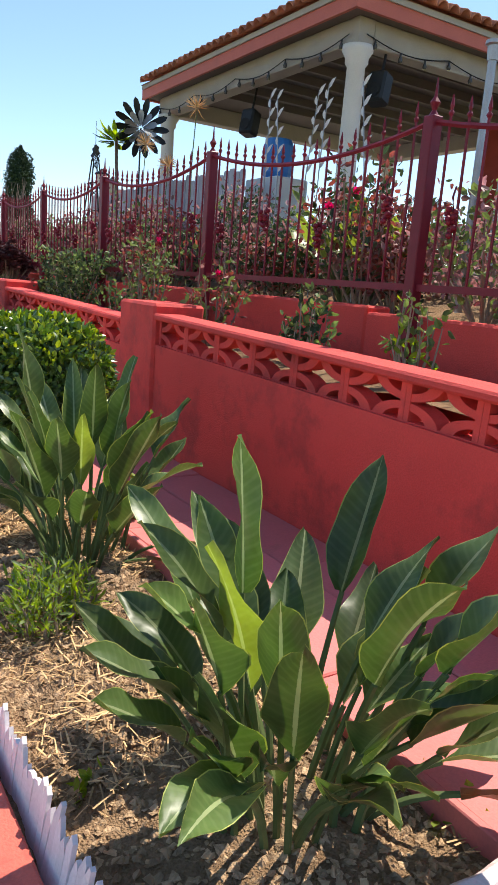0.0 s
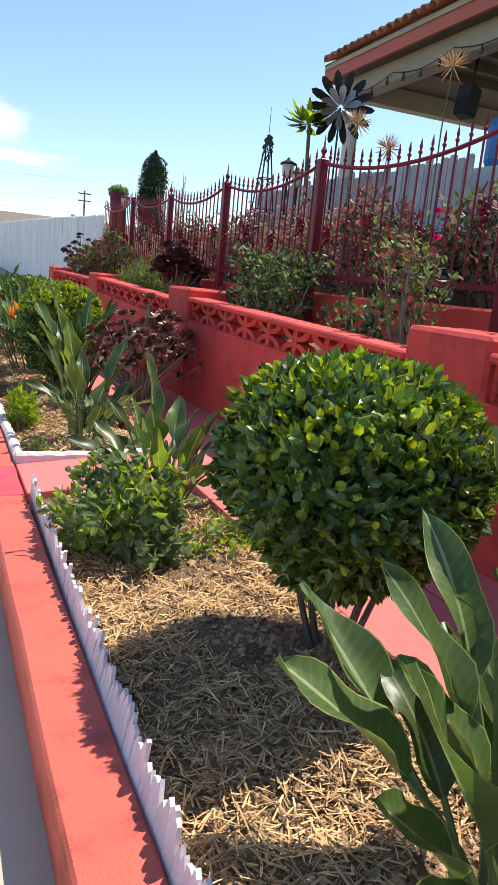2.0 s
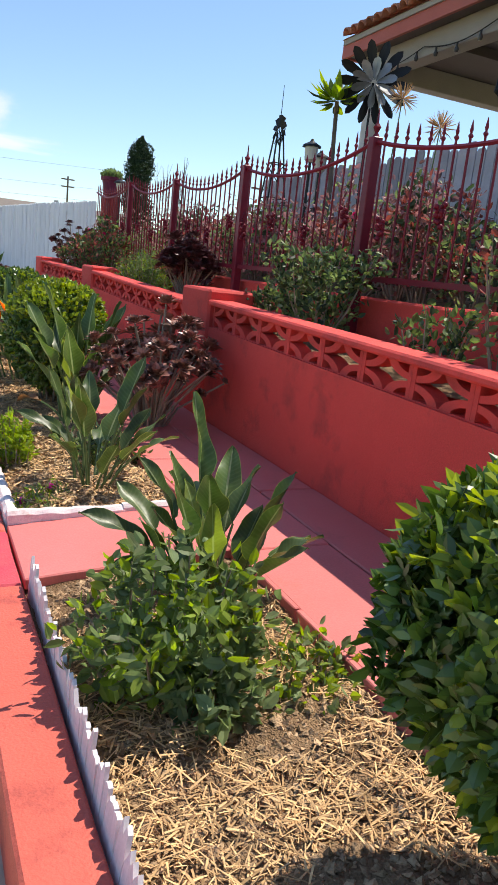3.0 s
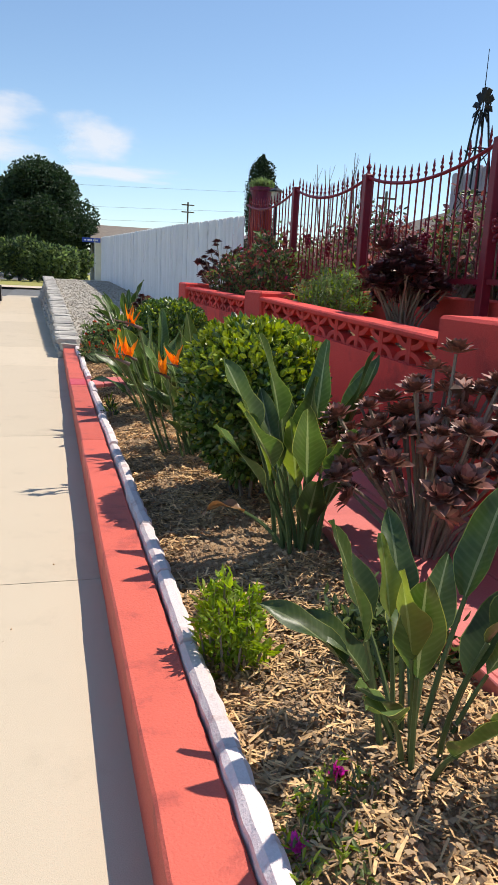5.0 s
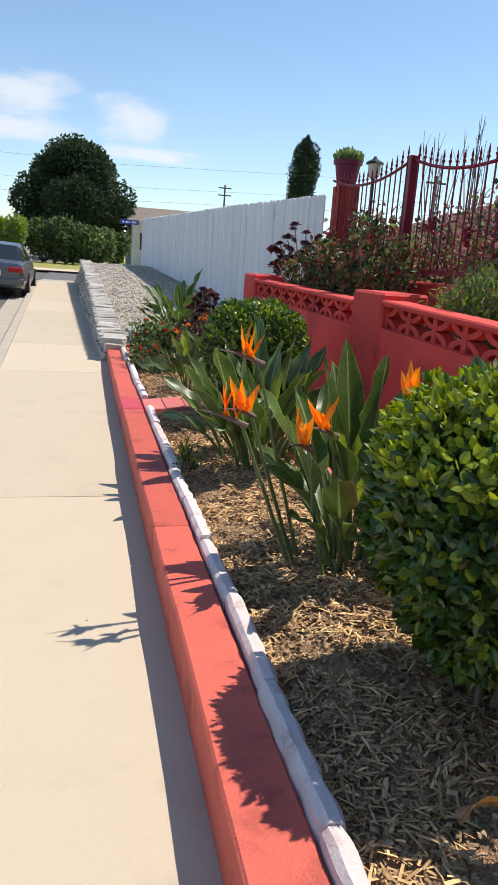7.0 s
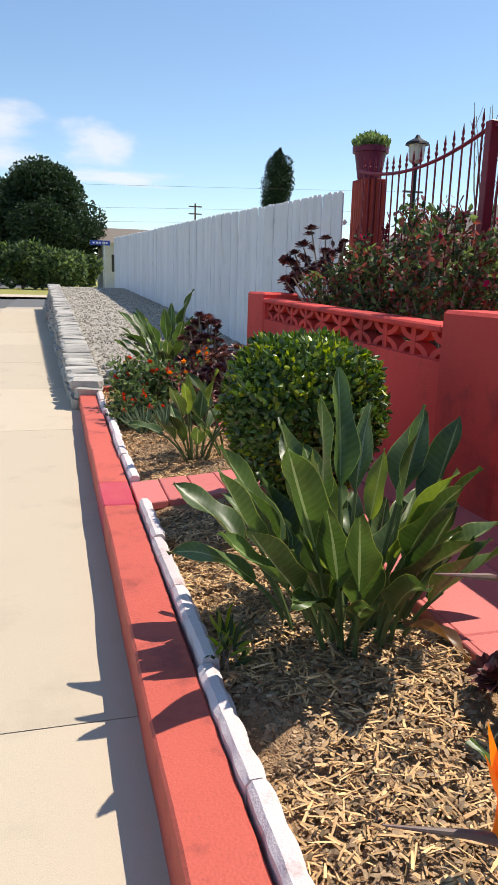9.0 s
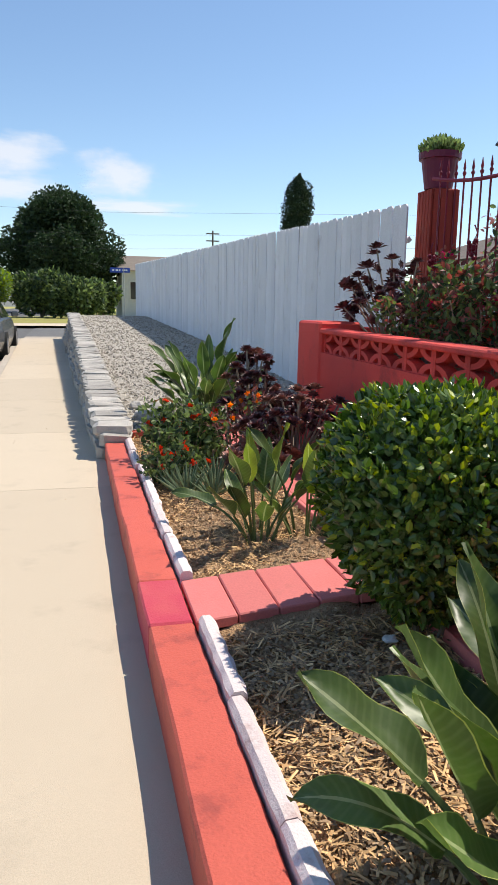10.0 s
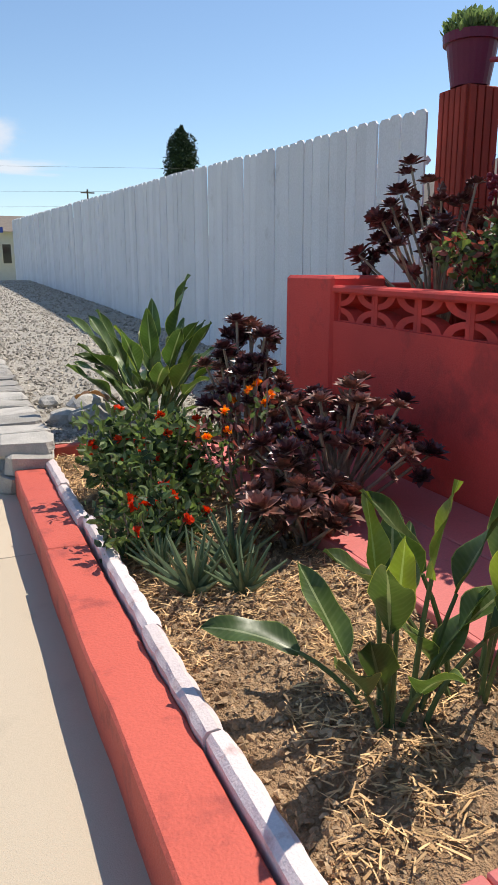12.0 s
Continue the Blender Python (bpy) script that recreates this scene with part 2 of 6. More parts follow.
BULB = plain("bulb_glass", (0.05, 0.05, 0.05), 0.1)


# ---- building helpers ----
def finish(bm, name, materials, smooth=False):
    me = bpy.data.meshes.new(name)
    bm.normal_update()
    if smooth:
        for f in bm.faces:
            f.smooth = True
    bm.to_mesh(me)
    bm.free()
    for m in (materials if isinstance(materials, (list, tuple)) else (materials,)):
        me.materials.append(m)
    return me


def part(name, bm, material, parent=None, label="", smooth=False, at=None):
    me = bm if isinstance(bm, bpy.types.Mesh) else finish(bm, name, material, smooth)
    ob = new(name, me)
    if parent:
        ob.parent = parent
    if at is not None:
        ob.matrix_basis = at
    if label:
        ob["label"] = label
    return ob


def stuff(name, me, parent):
    """A part too fine to pick apart, joined in one mesh."""
    return tagged(part(name, me, None, parent), kind="stuff")


def thing(name, label, category, at=None, group="", kind=""):
    ob = new(name)
    ob.empty_display_size = 0.1
    if at is not None:
        ob.matrix_basis = at
    return tagged(ob, label, category, group, kind)


def box(bm, x0, x1, y0, y1, z0, z1, bevel=0.0, m=None, mi=0):
    r = bmesh.ops.create_cube(bm, size=1, matrix=Matrix.LocRotScale(((x0 + x1) / 2, (y0 + y1) / 2, (z0 + z1) / 2), None, (x1 - x0, y1 - y0, z1 - z0)))
    vs = r["verts"]
    if bevel:
        es = {e for v in vs for e in v.link_edges}
        g = bmesh.ops.bevel(bm, geom=list(es), offset=bevel, segments=1, affect="EDGES")
        vs = list({v for f in g["faces"] for v in f.verts} | {v for v in vs if v.is_valid})
    if mi:
        for v in vs:
            for f in v.link_faces:
                f.material_index = mi
    if m is not None:
        bmesh.ops.transform(bm, matrix=m, verts=vs)
    return vs


def tube(bm, pts, r0, r1=None, n=6, mi=0, cap=True):
    """A round bar along points, tapering from r0 to r1."""
    r1 = r0 if r1 is None else r1
    pts = [Vector(p) for p in pts]
    rings = []
    for i, p in enumerate(pts):
        d = (pts[min(i + 1, len(pts) - 1)] - pts[max(i - 1, 0)]).normalized()
        q = d.to_track_quat("Z", "Y")
        r = r0 + (r1 - r0) * i / max(1, len(pts) - 1)
        rings.append([bm.verts.new(p + q @ Vector((r * math.cos(2 * math.pi * k / n), r * math.sin(2 * math.pi * k / n), 0))) for k in range(n)])
    for a, b in zip(rings, rings[1:]):
        for k in range(n):
            bm.faces.new((a[k], a[(k + 1) % n], b[(k + 1) % n], b[k])).material_index = mi
    if cap:
        bm.faces.new(rings[-1]).material_index = mi
        bm.faces.new(rings[0][::-1]).material_index = mi


def lathe(bm, profile, n=16, c=(0, 0), mi=0):
    """A turned shape: (radius, z) from bottom to top."""
    rings = [[bm.verts.new((c[0] + r * math.cos(2 * math.pi * k / n), c[1] + r * math.sin(2 * math.pi * k / n), z)) for k in range(n)] for r, z in profile]
    for a, b in zip(rings, rings[1:]):
        for k in range(n):
            bm.faces.new((a[k], a[(k + 1) % n], b[(k + 1) % n], b[k])).material_index = mi
    bm.faces.new(rings[-1]).material_index = mi
    bm.faces.new(rings[0][::-1]).material_index = mi


def sheet(name, xs, ys, height, material, label, category, kind="structure", smooth=True):
    """A ground sheet over a grid, with its height from a function."""
    verts = [(x, y, height(x, y)) for y in ys for x in xs]
    w = len(xs)
    faces = [(j * w + i, j * w + i + 1, (j + 1) * w + i + 1, (j + 1) * w + i) for j in range(len(ys) - 1) for i in range(w - 1)]
    me = bpy.data.meshes.new(name)
    me.from_pydata(verts, [], faces)
    me.materials.append(material)
    if smooth:
        me.polygons.foreach_set("use_smooth", [True] * len(faces))
    return tagged(new(name, me), label, category, kind=kind)


def leaves_mesh(name, items, materials):
    """Many small leaves in one mesh: (place, direction, side, length, width, material index)."""
    verts, faces, mats = [], [], []
    for p, d, s, ln, wd, mi in items:
        k = len(verts)
        up = d.cross(s)
        m1, m2, tip = p + d * ln * 0.3 - up * wd * 0.12, p + d * ln * 0.68 - up * wd * 0.16, p + d * ln - up * ln * 0.12
        sd, hi = s * wd * 0.46, up * wd * 0.16
        verts += [p, m1, m2, tip, m1 + sd + hi, m2 + sd * 0.92 + hi, m1 - sd + hi, m2 - sd * 0.92 + hi]
        faces += [(k, k + 1, k + 4), (k + 1, k + 2, k + 5, k + 4), (k + 2, k + 3, k + 5), (k, k + 6, k + 1), (k + 1, k + 6, k + 7, k + 2), (k + 2, k + 7, k + 3)]
        mats += [mi] * 6
    me = bpy.data.meshes.new(name)
    me.from_pydata([tuple(v) for v in verts], [], faces)
    for m in materials:
        me.materials.append(m)
    me.polygons.foreach_set("material_index", mats)
    return me


def rand_dir(rng):
    z = rng.uniform(-1, 1)
    a = rng.uniform(0, 2 * math.pi)
    r = math.sqrt(1 - z * z)
    return Vector((r * math.cos(a), r * math.sin(a), z))


def spread(t, ks):
    """Height along y from knots."""
    ys, zs = [k[0] for k in ks], [k[1] for k in ks]
    return float(np.interp(t, ys, zs))


def walk_z(y):
    return spread(y, ((-60, -0.2), (-10, 0), (14.5, 0), (17, 0.015), (20, 0.07), (35, 0.4), (44, 0.5), (90, 0.75), (200, 0.6), (2500, -12)))


def walk_x(y):
    return 0.0 if y < 14 else -0.029 * (y - 15.5) if y > 17 else -0.0145 * (y - 14) ** 2 / 3


def gravel_z(y):
    return spread(y, ((17.5, 0.2), (20, 0.33), (27, 0.75), (34.5, 1.12), (37, 1.1)))

# ---- large structure ----
sheet("ground", [-3000, -400, -80, -20, -9.3, -5, -0.2, 1.3, 3.6, 12, 60, 400, 3000], [-3000, -300, -60, -10, 14, 17, 20, 26, 35, 44, 60, 90, 200, 600, 3000],
      lambda x, y: walk_z(y) - 0.34, GRASS, "dry grassy ground reaching to the horizon", "ground", smooth=False)
YS = [-60, -30, -10, 0, 10, 14, 17, 20, 23, 26, 29, 32, 35, 44, 60, 90, 140, 200]
sheet("road", [-9.0, -6, -3, -0.62], YS, lambda x, y: walk_z(y) - 0.16 + 0.02 * min(x + 9, -0.62 - x), ASPHALT, "dark grey asphalt street rising gently uphill", "road")
sheet("road", [-0.6, 10, 60], [36.2, 38, 43, 44.5], lambda x, y: walk_z(y) - 0.10, ASPHALT, "grey asphalt side street at the corner", "road")


def strip(name, x0, x1, z0, z1, ys, material, label, category, lip=0.0):
    """A long bar that follows the pavement's rise and bend."""
    bm = bmesh.new()
    rows = []
    for y in ys:
        o, h = walk_x(y), walk_z(y)
        rows.append([bm.verts.new((x + o, y, z + h)) for x, z in ((x0, z0), (x0, z1), (x0 + lip, z1 + lip * 0.3), (x1, z1 + lip * 0.3), (x1, z0))])
    for a, b in zip(rows, rows[1:]):
        for k in range(4):
            bm.faces.new((a[k], b[k], b[k + 1], a[k + 1]))
    bm.faces.new(rows[0][::-1])
    bm.faces.new(rows[-1])
    bmesh.ops.recalc_face_normals(bm, faces=bm.faces[:])
    return tagged(part(name, bm, material), label, category, kind="structure")


KY = [-12, -4, 2, 8, 14, 15, 16, 17, 18.5, 20, 23, 26, 29, 32, 34.6]
strip("kerb", -0.155, -0.006, -0.3, -0.004, KY, GUTTER, "pale concrete street kerb beside the pavement", "kerb", 0.02)
strip("gutter", -0.62, -0.157, -0.32, -0.135, KY, GUTTER, "pale concrete gutter along the street", "gutter")

pavement = tagged(new("pavement"), "sunlit beige concrete pavement with scored joints", "pavement", kind="structure")

# soil of the beds
BEDS = ((0.5, 5.815), (6.46, 13.722), (14.178, 18.1))


def soil_z(x, y):
    v = Vector((x, y, 0))
    return 0.125 + 0.085 * (x - 1.5) / 0.9 + 0.04 * noise.noise(v * 2.1) + 0.03 * noise.noise(v * 6.5) + 0.014 * noise.noise(v * 17) + 0.03 * math.sin(max(0, min(1, (x - 1.5) / 0.9)) * math.pi)


for y0, y1 in BEDS:
    sheet("soil_bed", list(np.linspace(1.49, 2.42, 27)), list(np.linspace(y0, y1, int((y1 - y0) / 0.036))), soil_z, SOIL, "dry brown garden soil with cracked clods", "soil")

# retaining wall with a pierced band, and its pillars
wall = tagged(new("wall_retaining"), "red stuccoed retaining wall with a pierced block band", "wall", kind="structure")
# stretches between pillars: ends along the wall, height of the coping at either end
SECTIONS = ((-3.66, 0.04, 1.06, 1.15), (0.66, 4.36, 1.14, 1.228), (4.98, 8.52, 1.16, 1.238), (9.18, 12.89, 1.19, 1.29), (13.53, 17.28, 1.255, 1.30))


def lean_up(bm, y0, y1, t0, t1):
    """Tilt a stretch of wall so that its top climbs from t0 to t1."""
    for v in bm.verts:
        if v.co.z > 0:
            v.co.z += (t1 - t0) * (v.co.y - y1) / (y1 - y0)


for y0, y1, t0, top in SECTIONS:
    bm = bmesh.new()
    box(bm, 3.275, 3.46, y0, y1, -0.2, top - 0.22)
    bmesh.ops.subdivide_edges(bm, edges=bm.edges[:], cuts=6, use_grid_fill=True)
    for v in bm.verts:
        if v.co.x < 3.33:
            v.co.x += 0.006 * noise.noise(v.co * 1.7)
    lean_up(bm, y0, y1, t0, top)
    part("wall_body", bm, STUCCO, wall)
    bm = bmesh.new()
    box(bm, 3.25, 3.48, y0, y1, top - 0.045, top, 0.012)
    lean_up(bm, y0, y1, t0, top)
    part("coping", bm, STUCCO, wall)
PILLARS = ((0.04, 0.62, 1.26), (4.36, 0.62, 1.297), (8.52, 0.66, 1.318), (12.89, 0.64, 1.345), (17.28, 0.66, 1.36))
for y0, wide, top in PILLARS:
    bm = bmesh.new()
    box(bm, 3.255, 3.66, y0, y0 + wide, -0.2, top, 0.02)
    bmesh.ops.subdivide_edges(bm, edges=[e for e in bm.edges if e.calc_length() > 0.3], cuts=5, use_grid_fill=True)
    for v in bm.verts:
        v.co += Vector((noise.noise(v.co * 4), noise.noise(v.co * 4 + Vector((9, 0, 0))), 0)) * 0.006
    part("pillar", bm, STUCCO, wall)
bm = bmesh.new()
box(bm, 3.64, 4.48, 17.79, 17.93, -0.2, 1.30, 0.01)
part("end_wall", bm, STUCCO, wall)

ledge = tagged(new("wall_ledge"), "low red stuccoed ledge wall under the iron fence", "wall", kind="structure")
for y0, y1, top in ((-3.4, 1.3, 1.32), (1.3, 3.3, 1.36), (3.3, 6.8, 1.40), (6.8, 9.4, 1.39), (9.4, 13.35, 1.40), (13.35, 17.1, 1.43)):
    bm = bmesh.new()
    box(bm, 4.245 + 0.03 * (int(y0) % 2), 4.5, y0 + 0.002, y1, 0.6, top, 0.015)
    part("ledge_block", bm, STUCCO, ledge)

sheet("terrace_soil", list(np.linspace(3.46, 4.28, 9)), list(np.linspace(-3.4, 17.6, 160)), lambda x, y: 1.0 + 0.04 * noise.noise(Vector((x * 3, y * 3, 4))), SOIL, "brown soil of the raised planting strip", "soil")
sheet("garden_soil", list(np.linspace(4.46, 7.0, 18)), list(np.linspace(-3.4, 17.6, 60)), lambda x, y: 1.28 + 0.06 * noise.noise(Vector((x * 2, y * 2, 8))) + 0.12 * (x - 4.36), SOIL, "soil of the upper garden", "soil")
bm = bmesh.new()
box(bm, 6.95, 16, 3.0, 18.5, 0.4, 1.77, 0.02)
tagged(part("patio_floor", bm, PATIO), "raised brown concrete patio slab", "patio", kind="structure")

def stone_top(y):
    return spread(y, ((17.7, 0.33), (20, 0.46), (27, 0.86), (34.7, 1.22)))


# gravel slope behind the low stone wall
def fence_x(y):
    return 4.385 - 0.0593 * (y - 17.85)


gv, gf = [], []
GY = list(np.linspace(18.15, 36.2, 110))
for yy in GY:
    x0 = walk_x(yy) + 1.5 + 0.36 * (stone_top(yy) - walk_z(yy) - 0.3)
    for k in range(50):
        x = x0 + (9.0 - x0) * (k / 49) ** 1.4
        gv.append((x, yy, gravel_z(yy) + 0.02 * noise.noise(Vector((x * 4, yy * 4, 1)))))
for j in range(len(GY) - 1):
    for k in range(49):
        a = j * 50 + k
        gf.append((a, a + 1, a + 51, a + 50))
gm = bpy.data.meshes.new("gravel_slope")
gm.from_pydata(gv, [], gf)
gm.materials.append(GRAVEL)
tagged(new("gravel_slope", gm), "pale grey gravel slope beside the board fence", "gravel", kind="structure")
bm = bmesh.new()
box(bm, 1.40, 3.4, -3.4, 18.15, -0.3, 0.07)
tagged(part("bed_base", bm, SOIL), "bare brown soil under beds and path", "soil", kind="structure")

# ---- gazebo ----
gazebo = thing("gazebo", "open patio shelter with white columns and red tiled roof", "shelter", pose(7.02, 7.15, -0.18, 0, 0, -0.8))
RW, RL = 6.4, 6.4
bm = bmesh.new()
for x0, x1, y0, y1 in ((-0.02, RW, -0.02, 0.03), (-0.02, 0.03, 0.031, RL), (-0.02, RW, RL, RL + 0.05), (RW, RW + 0.05, 0.031, RL)):
    box(bm, x0, x1, y0, y1, 5.0, 5.235)
    part("fascia", bm, FASCIA, gazebo)
    bm = bmesh.new()
bm = bmesh.new()
for x0, x1, y0, y1 in ((-0.05, RW, -0.05, -0.022), (-0.05, -0.022, -0.021, RL)):
    box(bm, x0, x1, y0, y1, 5.17, 5.245)
part("drip_edge", bm, BEAM, gazebo)
# Soffit and rafters below carry their shade in the dark base colour
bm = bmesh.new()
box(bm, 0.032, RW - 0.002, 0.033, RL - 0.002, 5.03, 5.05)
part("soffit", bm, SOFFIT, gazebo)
for k, (x0, x1, y0, y1) in enumerate(((0.24, 0.5, 0.22, RL - 0.22), (0.51, RW - 0.22, 0.24, 0.48), (0.51, RW - 0.22, RL - 0.48, RL - 0.24), (RW - 0.48, RW - 0.22, 0.49, RL - 0.49))):
    bm = bmesh.new()
    box(bm, x0, x1, y0, y1, 4.72, 5.028, 0.01)
    part("beam", bm, BEAM, gazebo)
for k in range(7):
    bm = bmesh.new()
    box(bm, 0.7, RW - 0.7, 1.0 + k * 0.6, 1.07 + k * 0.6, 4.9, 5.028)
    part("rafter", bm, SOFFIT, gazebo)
bm = bmesh.new()
lathe(bm, ((0.17, 1.95), (0.17, 2.05), (0.135, 2.1), (0.13, 3.2), (0.118, 4.48), (0.15, 4.52), (0.15, 4.58), (0.2, 4.66), (0.2, 4.72)), 20)
COLUMN = finish(bm, "column", CEMENT, True)
for x, y in ((0.37, 0.37), (0.37, RL - 0.37), (RW - 0.37, 0.37), (RW - 0.37, RL - 0.37), (RW * 0.55, 0.37)):
    part("column", COLUMN, None, gazebo, at=pose(x, y, 0))
# hip roof: sloping deck and rows of barrel tiles
bm = bmesh.new()
pk = [bm.verts.new(p) for p in ((-0.08, -0.08, 5.24), (RW, -0.08, 5.24), (RW, RL, 5.24), (-0.08, RL, 5.24), (2.7, RL / 2, 6.3), (RW - 2.7, RL / 2, 6.3))]
for f in ((0, 1, 5, 4), (1, 2, 5), (2, 3, 4, 5), (3, 0, 4)):
    bm.faces.new([pk[i] for i in f])
part("roof_deck", bm, ROOF_TILE, gazebo)
bm = bmesh.new()
for half in (0,):
    rows = []
    for s in range(2):
        rows.append([])
        for k in range(7):
            a = math.pi * k / 6
            r = 0.098 - 0.012 * s
            rows[s].append((math.cos(a) * r, 0.42 * s, math.sin(a) * r))
        for k in range(7):
            a = math.pi * (6 - k) / 6
            r = 0.08 - 0.012 * s
            rows[s].append((math.cos(a) * r, 0.42 * s, math.sin(a) * r))
    va, vb = [[bm.verts.new(p) for p in r] for r in rows]
    for k in range(14):
        bm.faces.new((va[k], va[(k + 1) % 14], vb[(k + 1) % 14], vb[k]))
    for k in range(6):
        bm.faces.new((va[k + 1], va[k], va[13 - k], va[12 - k]))
BARREL = finish(bm, "roof_tile", ROOF_TILE, True)
slope = math.degrees(math.atan2(1.06, 2.78))
n_t = 0
for k in range(int(RL / 0.205)):
    y = 0.03 + k * 0.205
    for r in range(3):
        d = 0.36 * r
        if d < min(y, RL - y) * 0.98 + 0.1:
            part("roof_tile", BARREL, None, gazebo, at=Matrix.Translation((-0.14 + d * math.cos(radians(slope)), y, 5.255 + d * math.sin(radians(slope)))) @ Matrix.Rotation(-math.pi / 2, 4, "Z") @ Matrix.Rotation(radians(slope), 4, "X"))
for k in range(int(RW / 0.205)):
    x = 0.03 + k * 0.205
    for r in range(3):
        d = 0.36 * r
        if d < min(x, RW - x) * 0.98 + 0.1:
            part("roof_tile", BARREL, None, gazebo, at=Matrix.Translation((x, -0.14 + d * math.cos(radians(slope)), 5.255 + d * math.sin(radians(slope)))) @ Matrix.Rotation(radians(slope), 4, "X"))

# ---- board fence ----
board_fence = tagged(new("board_fence"), "tall white painted dog-eared board fence", "fence", kind="structure")


def board_mesh(h):
    bm = bmesh.new()
    w, c = 0.069, 0.028
    prof = [(-w, 0), (w, 0), (w, h - c), (w - c, h), (-w + c, h), (-w, h - c)]
    a = [bm.verts.new((x, 0, z)) for x, z in prof]
    b = [bm.verts.new((x, 0.018, z)) for x, z in prof]
    bm.faces.new(a)
    bm.faces.new(b[::-1])
    for k in range(6):
        bm.faces.new((a[k], b[k], b[(k + 1) % 6], a[(k + 1) % 6]))
    bmesh.ops.recalc_face_normals(bm, faces=bm.faces[:])
    return finish(bm, "board", BOARD)


BOARDS = [board_mesh(h) for h in (2.3, 2.27, 2.33)]
rng = random.Random(5)
FA = math.degrees(math.atan2(-0.0593, 1))


def fence_top(y):
    return spread(y, ((17.5, 2.53), (20, 2.58), (23, 2.66), (27, 2.72), (31, 2.78), (36.8, 2.88)))


y = 17.98
while y < 36.8:
    me = BOARDS[rng.randrange(3)]
    h = (2.3, 2.27, 2.33)[BOARDS.index(me)]
    part("board", me, None, board_fence, at=pose(fence_x(y) + rng.uniform(-0.004, 0.004), y, fence_top(y) - h + rng.uniform(-0.008, 0.008), rng.uniform(-0.3, 0.3), 0, -90 - FA + 180 + rng.uniform(-0.8, 0.8)))
    y += 0.1425 + rng.uniform(-0.001, 0.003)
for dz in (0.35, 1.1, 1.9):
    bm = bmesh.new()
    for y0, y1 in ((17.95, 27), (27, 36.8)):
        tube(bm, [(fence_x(y0) + 0.05, y0, fence_top(y0) - dz), (fence_x(y1) + 0.05, y1, fence_top(y1) - dz)], 0.035, n=4)
    part("rail", bm, BOARD, board_fence)
bm = bmesh.new()
box(bm, 0, 5.5, -0.01, 0.01, 0.7, 2.85)
part("return_panel", bm, BOARD, board_fence, at=pose(fence_x(36.88), 36.88, 0))

# ---- low stone wall of stacked flat stones beside the pavement ----
stone_wall = tagged(new("stone_wall"), "low dry-laid wall of stacked rough limestone", "wall", kind="structure")


def stone_mesh(seed, lx, ly, lz):
    r = random.Random(seed)
    bm = bmesh.new()
    bmesh.ops.create_cube(bm, size=1)
    bmesh.ops.bevel(bm, geom=bm.edges[:], offset=0.13, segments=1, affect="EDGES")
    for v in bm.verts:
        v.co = Vector((v.co.x * lx, v.co.y * ly, v.co.z * lz)) + rand_dir(r) * 0.014
    return finish(bm, "stone", STONE)


STONES = [stone_mesh(k, 0.30, 0.36, 0.13) for k in range(6)]
CAPS = [stone_mesh(20 + k, 0.38, 0.26, 0.09) for k in range(5)]
rng = random.Random(8)
y = 17.95
while y < 34.6:
    base, top = walk_z(y), stone_top(y)
    part("capstone", CAPS[rng.randrange(5)], None, stone_wall, at=pose(walk_x(y) + 1.29 + 0.17 + 0.33 * (top - base - 0.3), y, top - 0.04, rng.uniform(-2, 2), rng.uniform(-3, 3), rng.uniform(-7, 7)))
    y += 0.262
y = 17.95
while y < 34.7:
    base, top = walk_z(y), stone_top(y)
    z = base
    while z < top - 0.13:
        part("stone", STONES[rng.randrange(6)], None, stone_wall, at=pose(walk_x(y) + 1.29 + 0.15 + 0.36 * (z - base) + rng.uniform(-0.025, 0.02), y + rng.uniform(-0.05, 0.05), z + 0.055, rng.uniform(-3, 3), rng.uniform(-4, 4), rng.uniform(-9, 9)))
        z += 0.118
    y += 0.35

# ---- iron fence ----
def picket_mesh():
    bm = bmesh.new()
    tube(bm, [(0, 0, -1.2), (0, 0, 0.0)], 0.0085, n=5)
    lathe(bm, ((0.008, -0.026), (0.016, -0.01), (0.016, 0.0), (0.008, 0.014)), 6)
    lathe(bm, ((0.007, 0.016), (0.012, 0.04), (0.008, 0.07), (0.002, 0.115)), 6)
    return finish(bm, "picket", IRON)


PICKET = picket_mesh()
bm = bmesh.new()
r5 = random.Random(2)
for k in range(14):
    z = -0.03 * (k // 3) - r5.uniform(0, 0.02)
    bmesh.ops.create_icosphere(bm, subdivisions=1, radius=0.021, matrix=Matrix.Translation((r5.uniform(-0.035, 0.035) * (1 - k / 20), r5.uniform(-0.04, 0.04) * (1 - k / 20), z)))
tube(bm, [(0, 0, 0.12), (0.01, 0.025, 0.06), (0, 0, 0)], 0.006, n=4)
GRAPES = finish(bm, "iron_ornament", IRON, True)
POSTS = [-4.7, -2.2, 0.31, 2.82, 5.35, 7.85, 10.18, 12.42, 14.65, 17.05]
FX = 4.19


def post_top(y):
    return spread(y, ((2.8, 2.47), (5.3, 2.55), (10.2, 2.54), (12.4, 2.55), (14.6, 2.66), (17, 2.66)))


